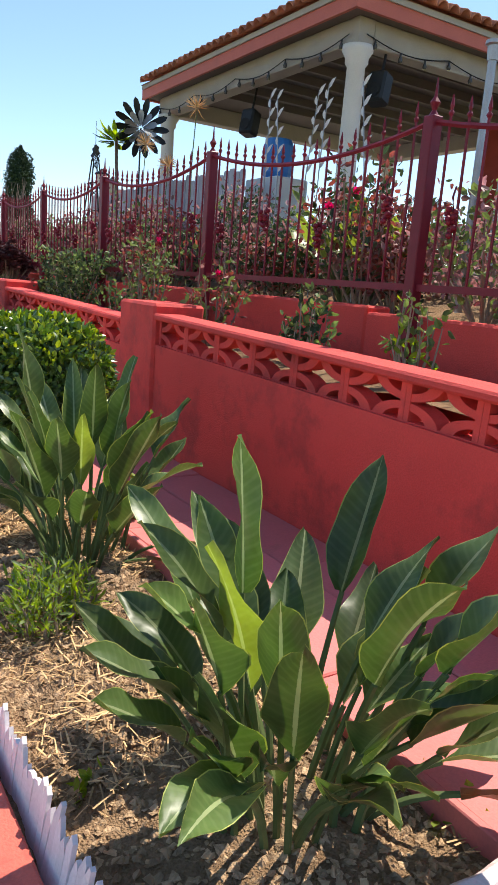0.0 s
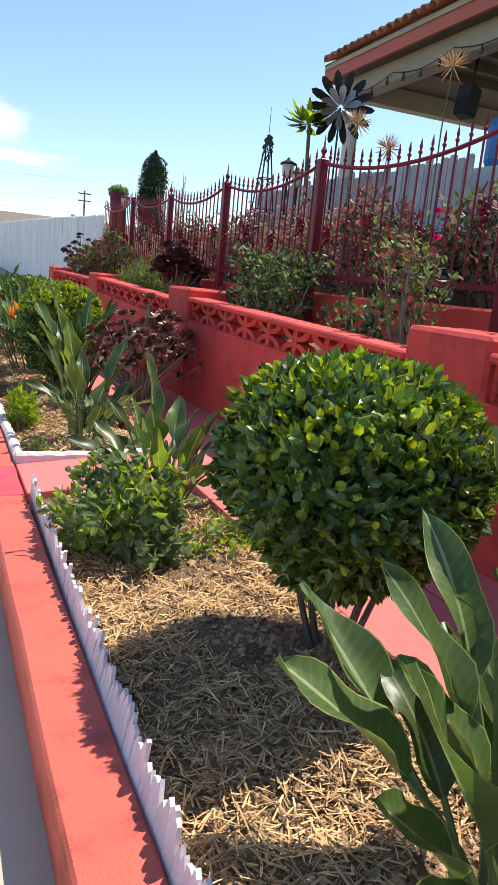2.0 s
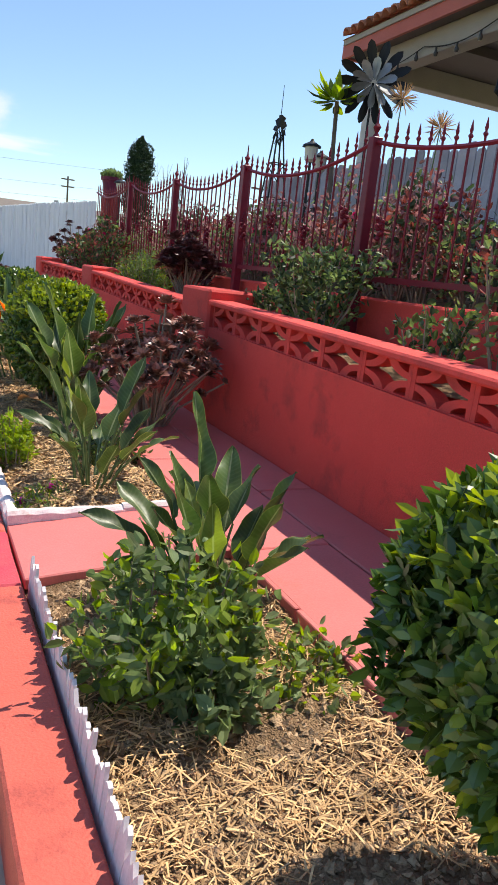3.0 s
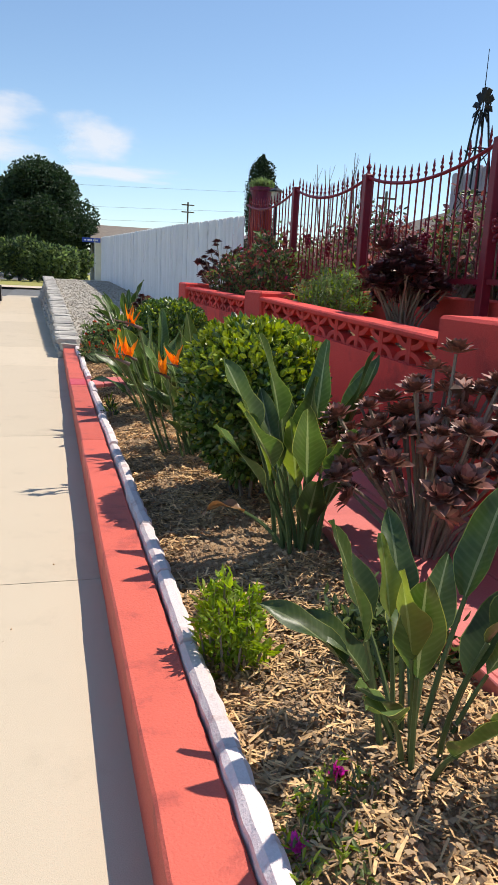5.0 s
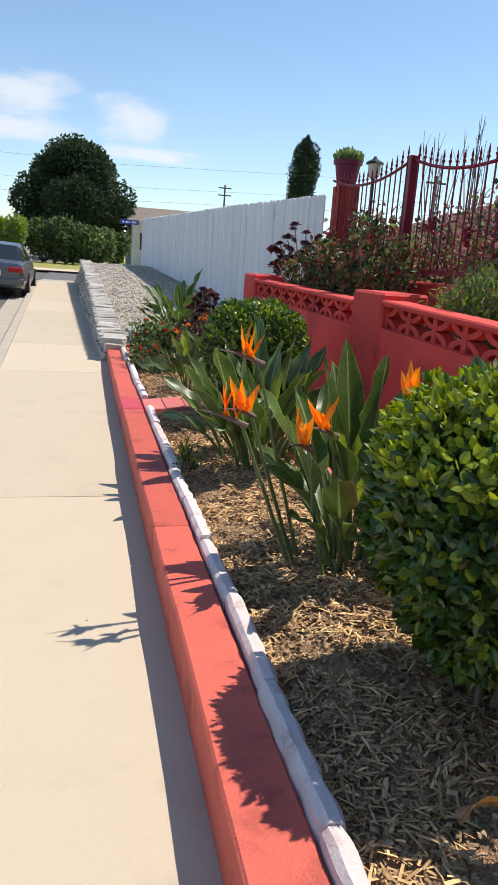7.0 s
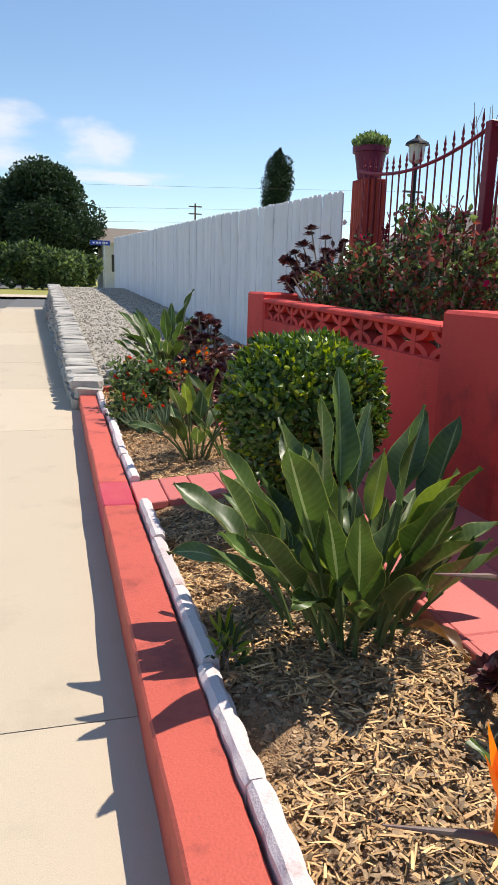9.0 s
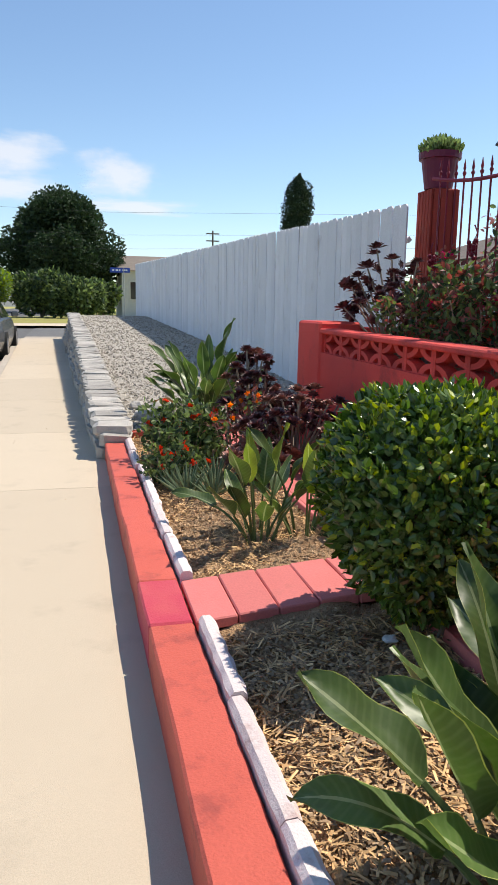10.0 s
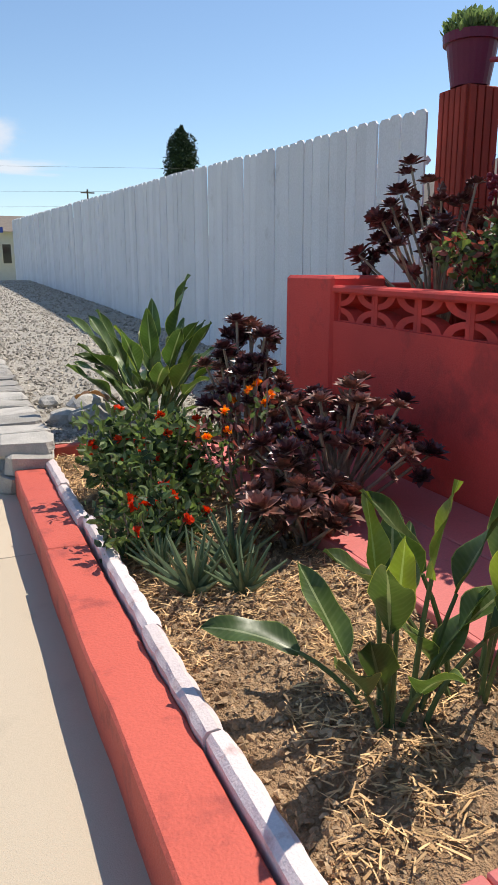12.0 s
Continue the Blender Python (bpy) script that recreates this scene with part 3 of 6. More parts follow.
for a, b in zip(POSTS, POSTS[1:]):
    fp = thing("iron_fence_panel", "maroon wrought-iron fence panel with sagging top rail", "fence", group="iron fence panels")
    bm = bmesh.new()
    box(bm, FX - 0.04, FX + 0.04, a - 0.04, a + 0.04, 0.95, post_top(a), 0.006)
    if b < 16:
        lathe(bm, ((0.03, post_top(a)), (0.012, post_top(a) + 0.03), (0.03, post_top(a) + 0.07), (0.01, post_top(a) + 0.1), (0.003, post_top(a) + 0.2)), 8, (FX, a))
    part("post", bm, IRON, fp)
    pts = []
    for k in range(13):
        u = k / 12
        pts.append((FX, a + (b - a) * u, post_top(a) + (post_top(b) - post_top(a)) * u - 0.03 - 0.58 * u * (1 - u)))
    bm = bmesh.new()
    tube(bm, pts, 0.016, n=5)
    part("top_rail", bm, IRON, fp)
    for z in (1.53,):
        bm = bmesh.new()
        box(bm, FX - 0.012, FX + 0.012, a + 0.04, b - 0.04, z - 0.02, z + 0.02)
        part("bottom_rail", bm, IRON, fp)
    n = round((b - a) / 0.132)
    for k in range(1, n):
        u = k / n
        z = post_top(a) + (post_top(b) - post_top(a)) * u - 0.03 - 0.58 * u * (1 - u) + 0.06
        part("picket", PICKET, None, fp, at=Matrix.LocRotScale((FX, a + (b - a) * u, z + 0.0), Euler((0, 0, k)), (1, 1, (z - 1.5) / 1.2 if z > 2 else 1)))
        if k % 5 == 2:
            part("iron_ornament", GRAPES, None, fp, at=pose(FX - 0.03, a + (b - a) * u, 1.98 + 0.07 * math.sin(k * 7), 0, 0, k * 50))["kind"] = "stuff"

# flower-pot pillar at the end of the fence
pp = thing("gate_pillar", "square red pillar with vertical grooves", "pillar")
bm = bmesh.new()
box(bm, 4.51, 4.79, 17.64, 17.94, 0.9, 2.66, 0.012)
part("shaft", bm, PILLAR_WOOD, pp)
for k in range(5):
    bm = bmesh.new()
    box(bm, 4.49, 4.509, 17.64 + k * 0.061, 17.692 + k * 0.061, 0.9, 2.65, 0.004)
    part("board", bm, PILLAR_WOOD, pp)
for k in range(4):
    bm = bmesh.new()
    box(bm, 4.515 + k * 0.07, 4.573 + k * 0.07, 17.62, 17.639, 0.9, 2.65, 0.004)
    part("board", bm, PILLAR_WOOD, pp)
pot = thing("flower_pot", "plum-coloured plastic pot on the red pillar", "pot", pose(4.62, 17.76, 2.66))
bm = bmesh.new()
lathe(bm, ((0.135, 0.0), (0.18, 0.28), (0.205, 0.28), (0.21, 0.34), (0.19, 0.34), (0.17, 0.29)), 24)
part("pot_body", bm, POT, pot, smooth=False)
r5 = random.Random(3)
items = []
for k in range(420):
    a, r = r5.uniform(0, 6.28), 0.19 * math.sqrt(r5.random())
    d = (Vector((math.cos(a) * r * 2, math.sin(a) * r * 2, 1)) + rand_dir(r5) * 0.5).normalized()
    items.append((Vector((math.cos(a) * r, math.sin(a) * r, 3.05 + r5.uniform(0, 0.16) * (1.2 - r / 0.3))), d, d.cross(rand_dir(r5)).normalized(), 0.075, 0.04, 0))
jade = thing("jade_plant", "yellow-green jade plant in the plum pot", "plant", pose(4.62, 17.76, -0.09))
stuff("foliage", leaves_mesh("foliage", items, [SAGE, ROSE_LEAF, LIME]), jade)

# ---- leaves and plants ----
def bird_leaf(seed, stalk, lean0, lean1, blade, width, droop, fold, twist):
    """A stalk that leans outward along +x and a folded lance-shaped blade."""
    r = random.Random(seed)
    bm = bmesh.new()
    uvl = bm.loops.layers.uv.new("UVMap")
    p, pts = Vector((0, 0, -0.05)), []
    for k in range(6):
        a = radians(lean0 + (lean1 - lean0) * k / 5)
        pts.append(p.copy())
        p = p + Vector((math.sin(a), 0, math.cos(a))) * (stalk + 0.05) / 5
    tube(bm, pts, 0.0125, 0.0085, 5, 1)
    n, rows = 11, []
    p = pts[-1]
    ph = r.uniform(0, 6)
    for k in range(n + 1):
        s = k / n
        a = radians(lean1 + droop * s ** 1.5)
        t = Vector((math.sin(a), 0, math.cos(a)))
        up = Vector((-math.cos(a), 0, math.sin(a)))
        w = width * min(1.0, 2.3 * (s + 0.015) ** 0.72) * max(0.0, 1 - s ** 2.1) ** 0.8 * 0.52 + 0.003
        tw = radians(twist * s)
        side = Vector((0, 1, 0)) * math.cos(tw) + up * math.sin(tw)
        upp = up * math.cos(tw) - Vector((0, 1, 0)) * math.sin(tw)
        f = radians(fold * (1 - 0.45 * s))
        row = []
        for u in (-1, -0.55, 0, 0.55, 1):
            wave = 0.017 * math.sin(9 * s + ph + 2 * u) * abs(u)
            row.append(bm.verts.new(p + side * (u * w * math.cos(f)) + upp * (abs(u) ** 1.25 * w * math.sin(f) + wave)))
        rows.append((row, s))
        p = p + t * blade / n
    for (ra, sa), (rb, sb) in zip(rows, rows[1:]):
        for k in range(4):
            fc = bm.faces.new((ra[k], ra[k + 1], rb[k + 1], rb[k]))
            fc.smooth = True
            for lp, uv in zip(fc.loops, ((k / 4, sa), ((k + 1) / 4, sa), ((k + 1) / 4, sb), (k / 4, sb))):
                lp[uvl].uv = uv
    return bm


LEAVES = {}
for kind, (blade_m, n, st, l0, l1, bl, wd, dr, fo) in {
        "tall": (BIRD, 5, (0.50, 0.64), (1, 6), (4, 15), (0.40, 0.50), (0.15, 0.19), (0, 14), (24, 52)),
        "mid": (BIRD, 6, (0.36, 0.52), (5, 15), (14, 30), (0.36, 0.46), (0.155, 0.2), (-4, 26), (18, 50)),
        "out": (BIRD, 6, (0.28, 0.40), (14, 28), (32, 52), (0.34, 0.44), (0.15, 0.195), (-6, 34), (14, 46)),
        "low": (BIRD, 6, (0.12, 0.28), (6, 20), (16, 40), (0.30, 0.42), (0.15, 0.195), (-5, 38), (12, 46)),
        "flop": (BIRD, 4, (0.24, 0.34), (15, 35), (48, 68), (0.28, 0.38), (0.15, 0.19), (30, 75), (8, 30)),
        "pale": (BIRD_PALE, 4, (0.36, 0.5), (4, 14), (10, 30), (0.34, 0.44), (0.12, 0.15), (5, 25), (20, 46)),
        "dry": (BIRD_DRY, 3, (0.2, 0.3), (20, 40), (60, 85), (0.22, 0.3), (0.06, 0.09), (40, 80), (40, 65))}.items():
    rr = random.Random(len(kind) * 7 + n)
    LEAVES[kind] = []
    for k in range(n):
        bm = bird_leaf(k + n * 10, rr.uniform(*st), rr.uniform(*l0), rr.uniform(*l1), rr.uniform(*bl), rr.uniform(*wd), rr.uniform(*dr), rr.uniform(*fo), rr.uniform(-35, 35))
        LEAVES[kind].append(finish(bm, "leaf", (blade_m, STALK)))

# flower of the bird of paradise: stalk, beak and raised petals
def bird_flower(plant, base, tip, turn):
    bm = bmesh.new()
    b, t = Vector(base), Vector(tip)
    tube(bm, [b, b.lerp(t, 0.5) + Vector((-0.02, 0, 0.05)), t], 0.009, 0.008, 6)
    st = part("flower_stalk", bm, STALK, plant)
    bm = bmesh.new()
    d = Vector((math.cos(turn), math.sin(turn), 0.22))
    tube(bm, [t - d * 0.025 - Vector((0, 0, 0.012)), t + d * 0.03, t + d * 0.1 + Vector((0, 0, 0.006)), t + d * 0.2 + Vector((0, 0, 0.004))], 0.014, 0.001, 8)
    part("beak", bm, BEAK, plant, "grey-purple pointed beak")
    rr = random.Random(int(turn * 100))
    for k in range(6):
        bm = bmesh.new()
        q = (Vector((0, 0, 1)) + d * rr.uniform(-0.5, 0.75) + Vector((-d.y, d.x, 0)) * rr.uniform(-0.4, 0.4)).normalized()
        s = q.cross(d).normalized()
        o = t + d * (0.015 + 0.012 * k)
        rows = []
        for u, w in ((0, 0.005), (0.3, 0.017), (0.65, 0.014), (1, 0.001)):
            c = o + q * (0.10 + 0.012 * k) * u
            rows.append([bm.verts.new(c + s * w), bm.verts.new(c + d * w * 0.5), bm.verts.new(c - s * w)])
        for ra, rb in zip(rows, rows[1:]):
            for j in range(2):
                bm.faces.new((ra[j], ra[j + 1], rb[j + 1], rb[j]))
        part("petal", bm, ORANGE, plant, "bright orange upright petal")


def bird_plant(x, y, counts, size, seed, label, flowers=(), foot=0.14, tilt=0.0):
    r = random.Random(seed)
    z = soil_z(x, y) if y < 18 else gravel_z(y)
    pl = thing("bird_of_paradise", label, "plant", pose(x, y, z), group="bird of paradise plants")
    for kind, n in counts.items():
        a0 = r.uniform(0, 6.28)
        for k in range(n):
            a = a0 + 2.399963 * k + r.uniform(-0.3, 0.3)
            d = foot * math.sqrt(r.random()) * (0.6 if kind in ("tall", "pale") else 1.0)
            s = size * r.uniform(0.86, 1.08)
            part("leaf", LEAVES[kind][r.randrange(len(LEAVES[kind]))], None, pl,
                 at=Matrix.LocRotScale((math.cos(a) * d, math.sin(a) * d, 0), Euler((r.uniform(-0.08, 0.08), r.uniform(-0.08, 0.08), a + r.uniform(-0.4, 0.4))), (s, s * 0.98, s)))
    for base, tip, turn in flowers:
        bird_flower(pl, Vector(base) - Vector((x, y, z)), Vector(tip) - Vector((x, y, z)), turn)
    return pl


BIRD_LABEL = "bird of paradise clump with broad grey-green leaves"
bird_plant(2.10, 0.96, {"tall": 1, "mid": 16, "out": 14, "low": 12, "flop": 5, "pale": 2, "dry": 1}, 0.92, 11, BIRD_LABEL, foot=0.2)
bird_plant(2.16, 2.68, {"tall": 7, "mid": 15, "out": 7, "low": 8, "flop": 1, "pale": 3, "dry": 1}, 0.95, 12, BIRD_LABEL, foot=0.2)
bird_plant(2.14, 5.4, {"tall": 1, "mid": 8, "out": 9, "low": 8, "flop": 2, "pale": 2}, 0.72, 13, "small bird of paradise clump among low shrubs", foot=0.13)
bird_plant(2.02, 6.96, {"mid": 5, "out": 7, "low": 4, "flop": 1, "pale": 2}, 0.78, 14, "low spreading bird of paradise clump near the white edging", foot=0.12)
bird_plant(2.23, 8.48, {"tall": 5, "mid": 7, "out": 2, "low": 3, "pale": 3, "dry": 1}, 1.0, 15, "upright bird of paradise clump on bare stalks", foot=0.14)
bird_plant(2.14, 10.38, {"tall": 5, "mid": 15, "out": 7, "low": 8, "flop": 1, "pale": 4}, 0.92, 16, "bird of paradise clump in flower with orange blooms",
           flowers=(((1.95, 10.45, 0.1), (1.67, 10.45, 1.11), 3.3), ((1.9, 10.4, 0.1), (1.575, 10.29, 0.88), 3.0), ((1.92, 10.4, 0.1), (1.63, 10.36, 0.90), 3.9), ((2.0, 10.25, 0.1), (1.84, 10.2, 0.80), 4.0), ((2.1, 10.3, 0.1), (1.94, 10.2, 0.86), 3.6), ((2.2, 10.35, 0.1), (2.25, 10.2, 1.0), 4.4)))
bird_plant(2.1, 12.04, {"tall": 3, "mid": 14, "out": 12, "low": 18, "flop": 4, "pale": 5, "dry": 1}, 0.94, 17, BIRD_LABEL, foot=0.21)
bird_plant(2.03, 14.74, {"mid": 3, "out": 4, "low": 4, "flop": 1, "pale": 3}, 0.78, 18, "young bird of paradise with few bright green leaves", foot=0.1)
bird_plant(2.32, 14.74, {"mid": 3, "out": 3, "low": 2, "pale": 2}, 0.74, 19, "young bird of paradise with few bright green leaves", foot=0.09)
bird_plant(2.42, 18.5, {"tall": 4, "mid": 11, "out": 15, "low": 8, "flop": 3, "pale": 1, "dry": 1}, 1.05, 20, "bird of paradise clump at the edge of the gravel", foot=0.15)


LEAF_ONE = leaves_mesh("leaf", [(Vector((0, 0, 0)), Vector((1, 0, 0)), Vector((0, 1, 0)), 1, 1, 0)], [BOX_LEAF])
YOUNG_SUNLIT_ONE = leaves_mesh("leaf", [(Vector((0, 0, 0)), Vector((1, 0, 0)), Vector((0, 1, 0)), 1, 1, 0)], [BOX_YOUNG_SUNLIT])


def hedge_ball(x, y, rx, zlo, zhi, seed, n=5200, top_young_sunlit=0.3, singles=True):
    """A clipped shrub: a flattened ball of small glossy leaves on several stems."""
    r = random.Random(seed)
    pl = thing("clipped_bush", "clipped round bush of small glossy green leaves", "bush", pose(x, y, 0), group="clipped round bushes")
    cz, rz = (zlo + zhi) / 2, (zhi - zlo) / 2
    items, n_single = [], 0
    for k in range(n):
        d = rand_dir(r)
        e = 2.6
        q = (abs(d.x) ** e + abs(d.y) ** e + abs(d.z) ** e) ** (-1 / e)
        dep = 1 - 0.42 * r.random() ** 2.0 + 0.09 * noise.noise(d * 4 + Vector((seed, 0, 0))) + 0.06 * noise.noise(d * 11 + Vector((0, seed, 0)))
        c = Vector((d.x * rx * q, d.y * rx * q, d.z * rz * q)) * dep
        if d.z < -0.2:
            c.x *= 1 + d.z * 0.35
            c.y *= 1 + d.z * 0.35
        nrm = Vector((d.x / rx, d.y / rx, d.z / rz)).normalized()
        t = (nrm * 0.55 + rand_dir(r) * 0.8 + Vector((0, 0, 0.25))).normalized()
        s = t.cross(nrm + rand_dir(r) * 0.4).normalized()
        # Bright leaves gather on top: sunlight put into leaf colour, besides young growth
        young = r.random() < (top_young_sunlit if d.z > 0.35 else 0.09) and dep > 0.88
        lf = (Vector((0, 0, cz)) + c, t, s, r.uniform(0.032, 0.056), r.uniform(0.021, 0.034), 1 if young else 0)
        if singles and dep > 0.95 and d.x - d.y * 0.6 < -0.1 + d.z * 0.5 and n_single < 280:
            n_single += 1
            z3 = lf[1].cross(lf[2])
            part("leaf", YOUNG_SUNLIT_ONE if young else LEAF_ONE, None, pl, at=Matrix.Translation(lf[0]) @ Matrix((lf[1], lf[2], z3)).transposed().to_4x4() @ Matrix.Diagonal((lf[3], lf[4], lf[4], 1)))
        else:
            items.append(lf)
    stuff("foliage", leaves_mesh("foliage", items, [BOX_LEAF, BOX_YOUNG_SUNLIT]), pl)
    for k in range(7):
        a = k * 0.9 + r.uniform(0, 0.5)
        bm = bmesh.new()
        g = soil_z(x, y) - 0.04
        tube(bm, [(math.cos(a) * 0.05, math.sin(a) * 0.05, g), (math.cos(a) * 0.1, math.sin(a) * 0.1, (g + zlo) / 2), (math.cos(a) * 0.26, math.sin(a) * 0.26, cz)], 0.017, 0.008, 5)
        part("stem", bm, BARK, pl)
    # dark inner twigs
    bm = bmesh.new()
    for k in range(60):
        d = rand_dir(r)
        tube(bm, [(d.x * 0.08, d.y * 0.08, cz - 0.1), (d.x * rx * 0.8, d.y * rx * 0.8, cz + d.z * rz * 0.8)], 0.005, 0.002, 3, cap=False)
    stuff("twig_mass", finish(bm, "twig_mass", BARK), pl)


hedge_ball(2.29, 3.84, 0.40, 0.47, 1.21, 31, 17000, 0.4)
hedge_ball(2.2, 9.34, 0.405, 0.32, 1.23, 32, 15000, 0.8)
hedge_ball(2.38, 13.42, 0.42, 0.3, 1.18, 33, 15000, 0.25)


def shrub(name, label, category, x, y, z, rad, h, n, size, mats, seed, weights=None, stems=8, flowers=0, flower_mat=None, upright=0.35, open_=0.4, group="", fsize=0.03, ratio=0.55):
    """A loose shrub: branching stems with leaves along them, and flowers at the tips."""
    r = random.Random(seed)
    pl = thing(name, label, category, pose(x, y, z), group=group)
    bm, items, tips = bmesh.new(), [], []
    for k in range(stems):
        a = 2.4 * k + r.uniform(-0.4, 0.4)
        u = math.sqrt((k + 0.5) / stems) * r.uniform(0.75, 1.1)
        top = Vector((math.cos(a) * rad * u, math.sin(a) * rad * u, h * r.uniform(0.6, 1.0) * (1 - 0.35 * u * u)))
        base = Vector((math.cos(a) * 0.04, math.sin(a) * 0.04, -0.05))
        mid = base.lerp(top, 0.5) + Vector((math.cos(a), math.sin(a), 0)) * rad * 0.08 + rand_dir(r) * 0.03
        tube(bm, [base, mid, top], 0.008 + h * 0.004, 0.003, 4, cap=False)
        tips.append(top)
        for j in range(max(1, n // stems)):
            s = 1 - open_ * 0 - (1 - open_ * 0.5) * r.random() ** 1.6 * 0.85
            c = (base.lerp(mid, s * 2) if s < 0.5 else mid.lerp(top, s * 2 - 1)) + rand_dir(r) * (rad * 0.28 * r.random() ** 0.5)
            c.z = max(c.z, 0.02)
            d = (rand_dir(r) + Vector((math.cos(a), math.sin(a), 0)) * 0.4 + Vector((0, 0, upright))).normalized()
            sd = d.cross(rand_dir(r)).normalized()
            q = size * r.uniform(0.7, 1.25)
            items.append((c, d, sd, q, q * ratio, r.choices(range(len(mats)), weights)[0] if weights else r.randrange(len(mats))))
    stuff("stem_mass", finish(bm, "stem_mass", STEM), pl)
    stuff("foliage", leaves_mesh("foliage", items, mats), pl)
    for k in range(flowers):
        t = tips[r.randrange(len(tips))] * r.uniform(0.75, 1.02) + rand_dir(r) * rad * 0.18
        fi = []
        for j in range(16):
            d = (rand_dir(r) + Vector((0, 0, 0.5))).normalized()
            fi.append((t, d, d.cross(rand_dir(r)).normalized(), fsize, fsize * 0.7, 0))
        part("flower", leaves_mesh("flower", fi, [flower_mat]), None, pl)
    return pl


def rosette_mesh(seed, m, n=26, size=0.085):
    r = random.Random(seed)
    items = []
    for k in range(n):
        a = 2.399963 * k
        e = 1 - k / n
        d = Vector((math.cos(a) * (0.25 + 0.75 * e), math.sin(a) * (0.25 + 0.75 * e), 0.25 + 0.85 * (1 - e))).normalized()
        s = Vector((-math.sin(a), math.cos(a), 0))
        items.append((d * 0.008, d, s, size * (0.55 + 0.45 * e) * r.uniform(0.85, 1.1), size * 0.5, 0))
    return leaves_mesh("rosette", items, [m])


ROSES_DARK = [rosette_mesh(k, AEON, 26, 0.085) for k in range(3)]
ROSES_RUST = [rosette_mesh(k + 5, AEON_RED, 24, 0.08) for k in range(3)]
ROSES_MIX = [ROSES_DARK[0], ROSES_DARK[1], ROSES_RUST[0]]


def aeonium(x, y, z, rad, h, n, seed, meshes, label, size=1.0, lean=(0, 0)):
    r = random.Random(seed)
    pl = thing("aeonium", label, "succulent", pose(x, y, z), group="aeonium plants")
    for k in range(n):
        a = 2.4 * k + r.uniform(-0.3, 0.3)
        u = math.sqrt((k + 0.5) / n)
        top = Vector((math.cos(a) * rad * u + lean[0], math.sin(a) * rad * u + lean[1], h * (1 - 0.45 * u * u) * r.uniform(0.72, 1.04)))
        bm = bmesh.new()
        mid = Vector((top.x * 0.35, top.y * 0.35, top.z * 0.45)) + rand_dir(r) * 0.04
        tube(bm, [(math.cos(a) * 0.04, math.sin(a) * 0.04, -0.05), mid, top], 0.011, 0.008, 5)
        part("stem", bm, STEM, pl)
        nr = top - mid
        q = (nr.normalized() * 0.7 + Vector((0, 0, 0.6))).normalized().to_track_quat("Z", "Y")
        s = 1.2 * size * r.uniform(0.75, 1.25)
        part("rosette", meshes[r.randrange(3)], None, pl, at=Matrix.LocRotScale(top, q, (s, s, s)))["kind"] = "stuff"
        for j in range(2):
            p = mid.lerp(top, r.uniform(0.62, 0.95)) + rand_dir(r) * 0.07
            s = size * r.uniform(0.6, 1.0)
            part("rosette", meshes[r.randrange(3)], None, pl, at=Matrix.LocRotScale(p, (rand_dir(r) + Vector((0, 0, 0.8))).to_track_quat("Z", "Y"), (s, s, s)))["kind"] = "stuff"


# low plants of the first bed
shrub("lime_shrub", "leafy light green shrub in the soil bed", "shrub", 1.84, 4.98, 0.12, 0.30, 0.55, 1500, 0.055, [LIME, SAGE, ROSE_LEAF], 41, (2, 2, 2), 26)
shrub("sage_shrub", "grey-green low shrub in the soil bed", "shrub", 1.92, 4.78, 0.10, 0.16, 0.36, 380, 0.06, [SAGE], 42, None, 8)
shrub("weed_tuft", "straggly yellow-green weeds on dry soil", "weeds", 2.27, 4.85, 0.12, 0.22, 0.24, 420, 0.045, [LIME, SAGE], 43, None, 14, group="weed tufts")
shrub("weed_tuft", "bright green feathery weeds on dry soil", "weeds", 1.84, 2.1, 0.12, 0.2, 0.32, 800, 0.05, [LIME, LIME, SAGE], 44, None, 20, group="weed tufts", ratio=0.22, upright=0.9)
shrub("weed_tuft", "bright green feathery weeds on dry soil", "weeds", 2.0, 2.4, 0.12, 0.16, 0.22, 420, 0.045, [LIME, SAGE], 45, None, 12, group="weed tufts", ratio=0.22, upright=0.9)
shrub("weed_tuft", "green leafy weeds beside the path", "weeds", 2.5, 3.05, 0.12, 0.16, 0.34, 420, 0.05, [LIME, ROSE_LEAF], 46, None, 12, group="weed tufts")
shrub("weed_tuft", "sparse green weeds beside the red path", "weeds", 2.5, 0.72, 0.13, 0.13, 0.13, 90, 0.045, [LIME], 47, None, 8, group="weed tufts")
shrub("weed_tuft", "sparse green weeds beside the red path", "weeds", 2.5, 1.2, 0.13, 0.13, 0.12, 90, 0.045, [LIME], 48, None, 8, group="weed tufts")
shrub("weed_tuft", "tiny green weeds on dry soil", "weeds", 1.72, 1.25, 0.13, 0.07, 0.07, 40, 0.035, [LIME], 49, None, 5, group="weed tufts")
# second bed
shrub("ice_plant", "low ice plant with magenta flowers", "plant", 2.0, 5.62, 0.14, 0.13, 0.3, 300, 0.035, [LIME, SAGE], 59, None, 12, flowers=1, flower_mat=MAUVE_PETAL, group="ice plants", ratio=0.25, fsize=0.03)
shrub("lime_shrub", "bright yellow-green feathery small shrub", "shrub", 1.66, 7.6, 0.11, 0.14, 0.36, 900, 0.05, [LIME], 51, None, 20, ratio=0.3, upright=0.8)
shrub("weed_tuft", "dark green leafy weeds in the soil bed", "weeds", 2.22, 7.5, 0.12, 0.26, 0.3, 700, 0.05, [DARK_LEAF, ROSE_LEAF], 58, None, 16, group="weed tufts")
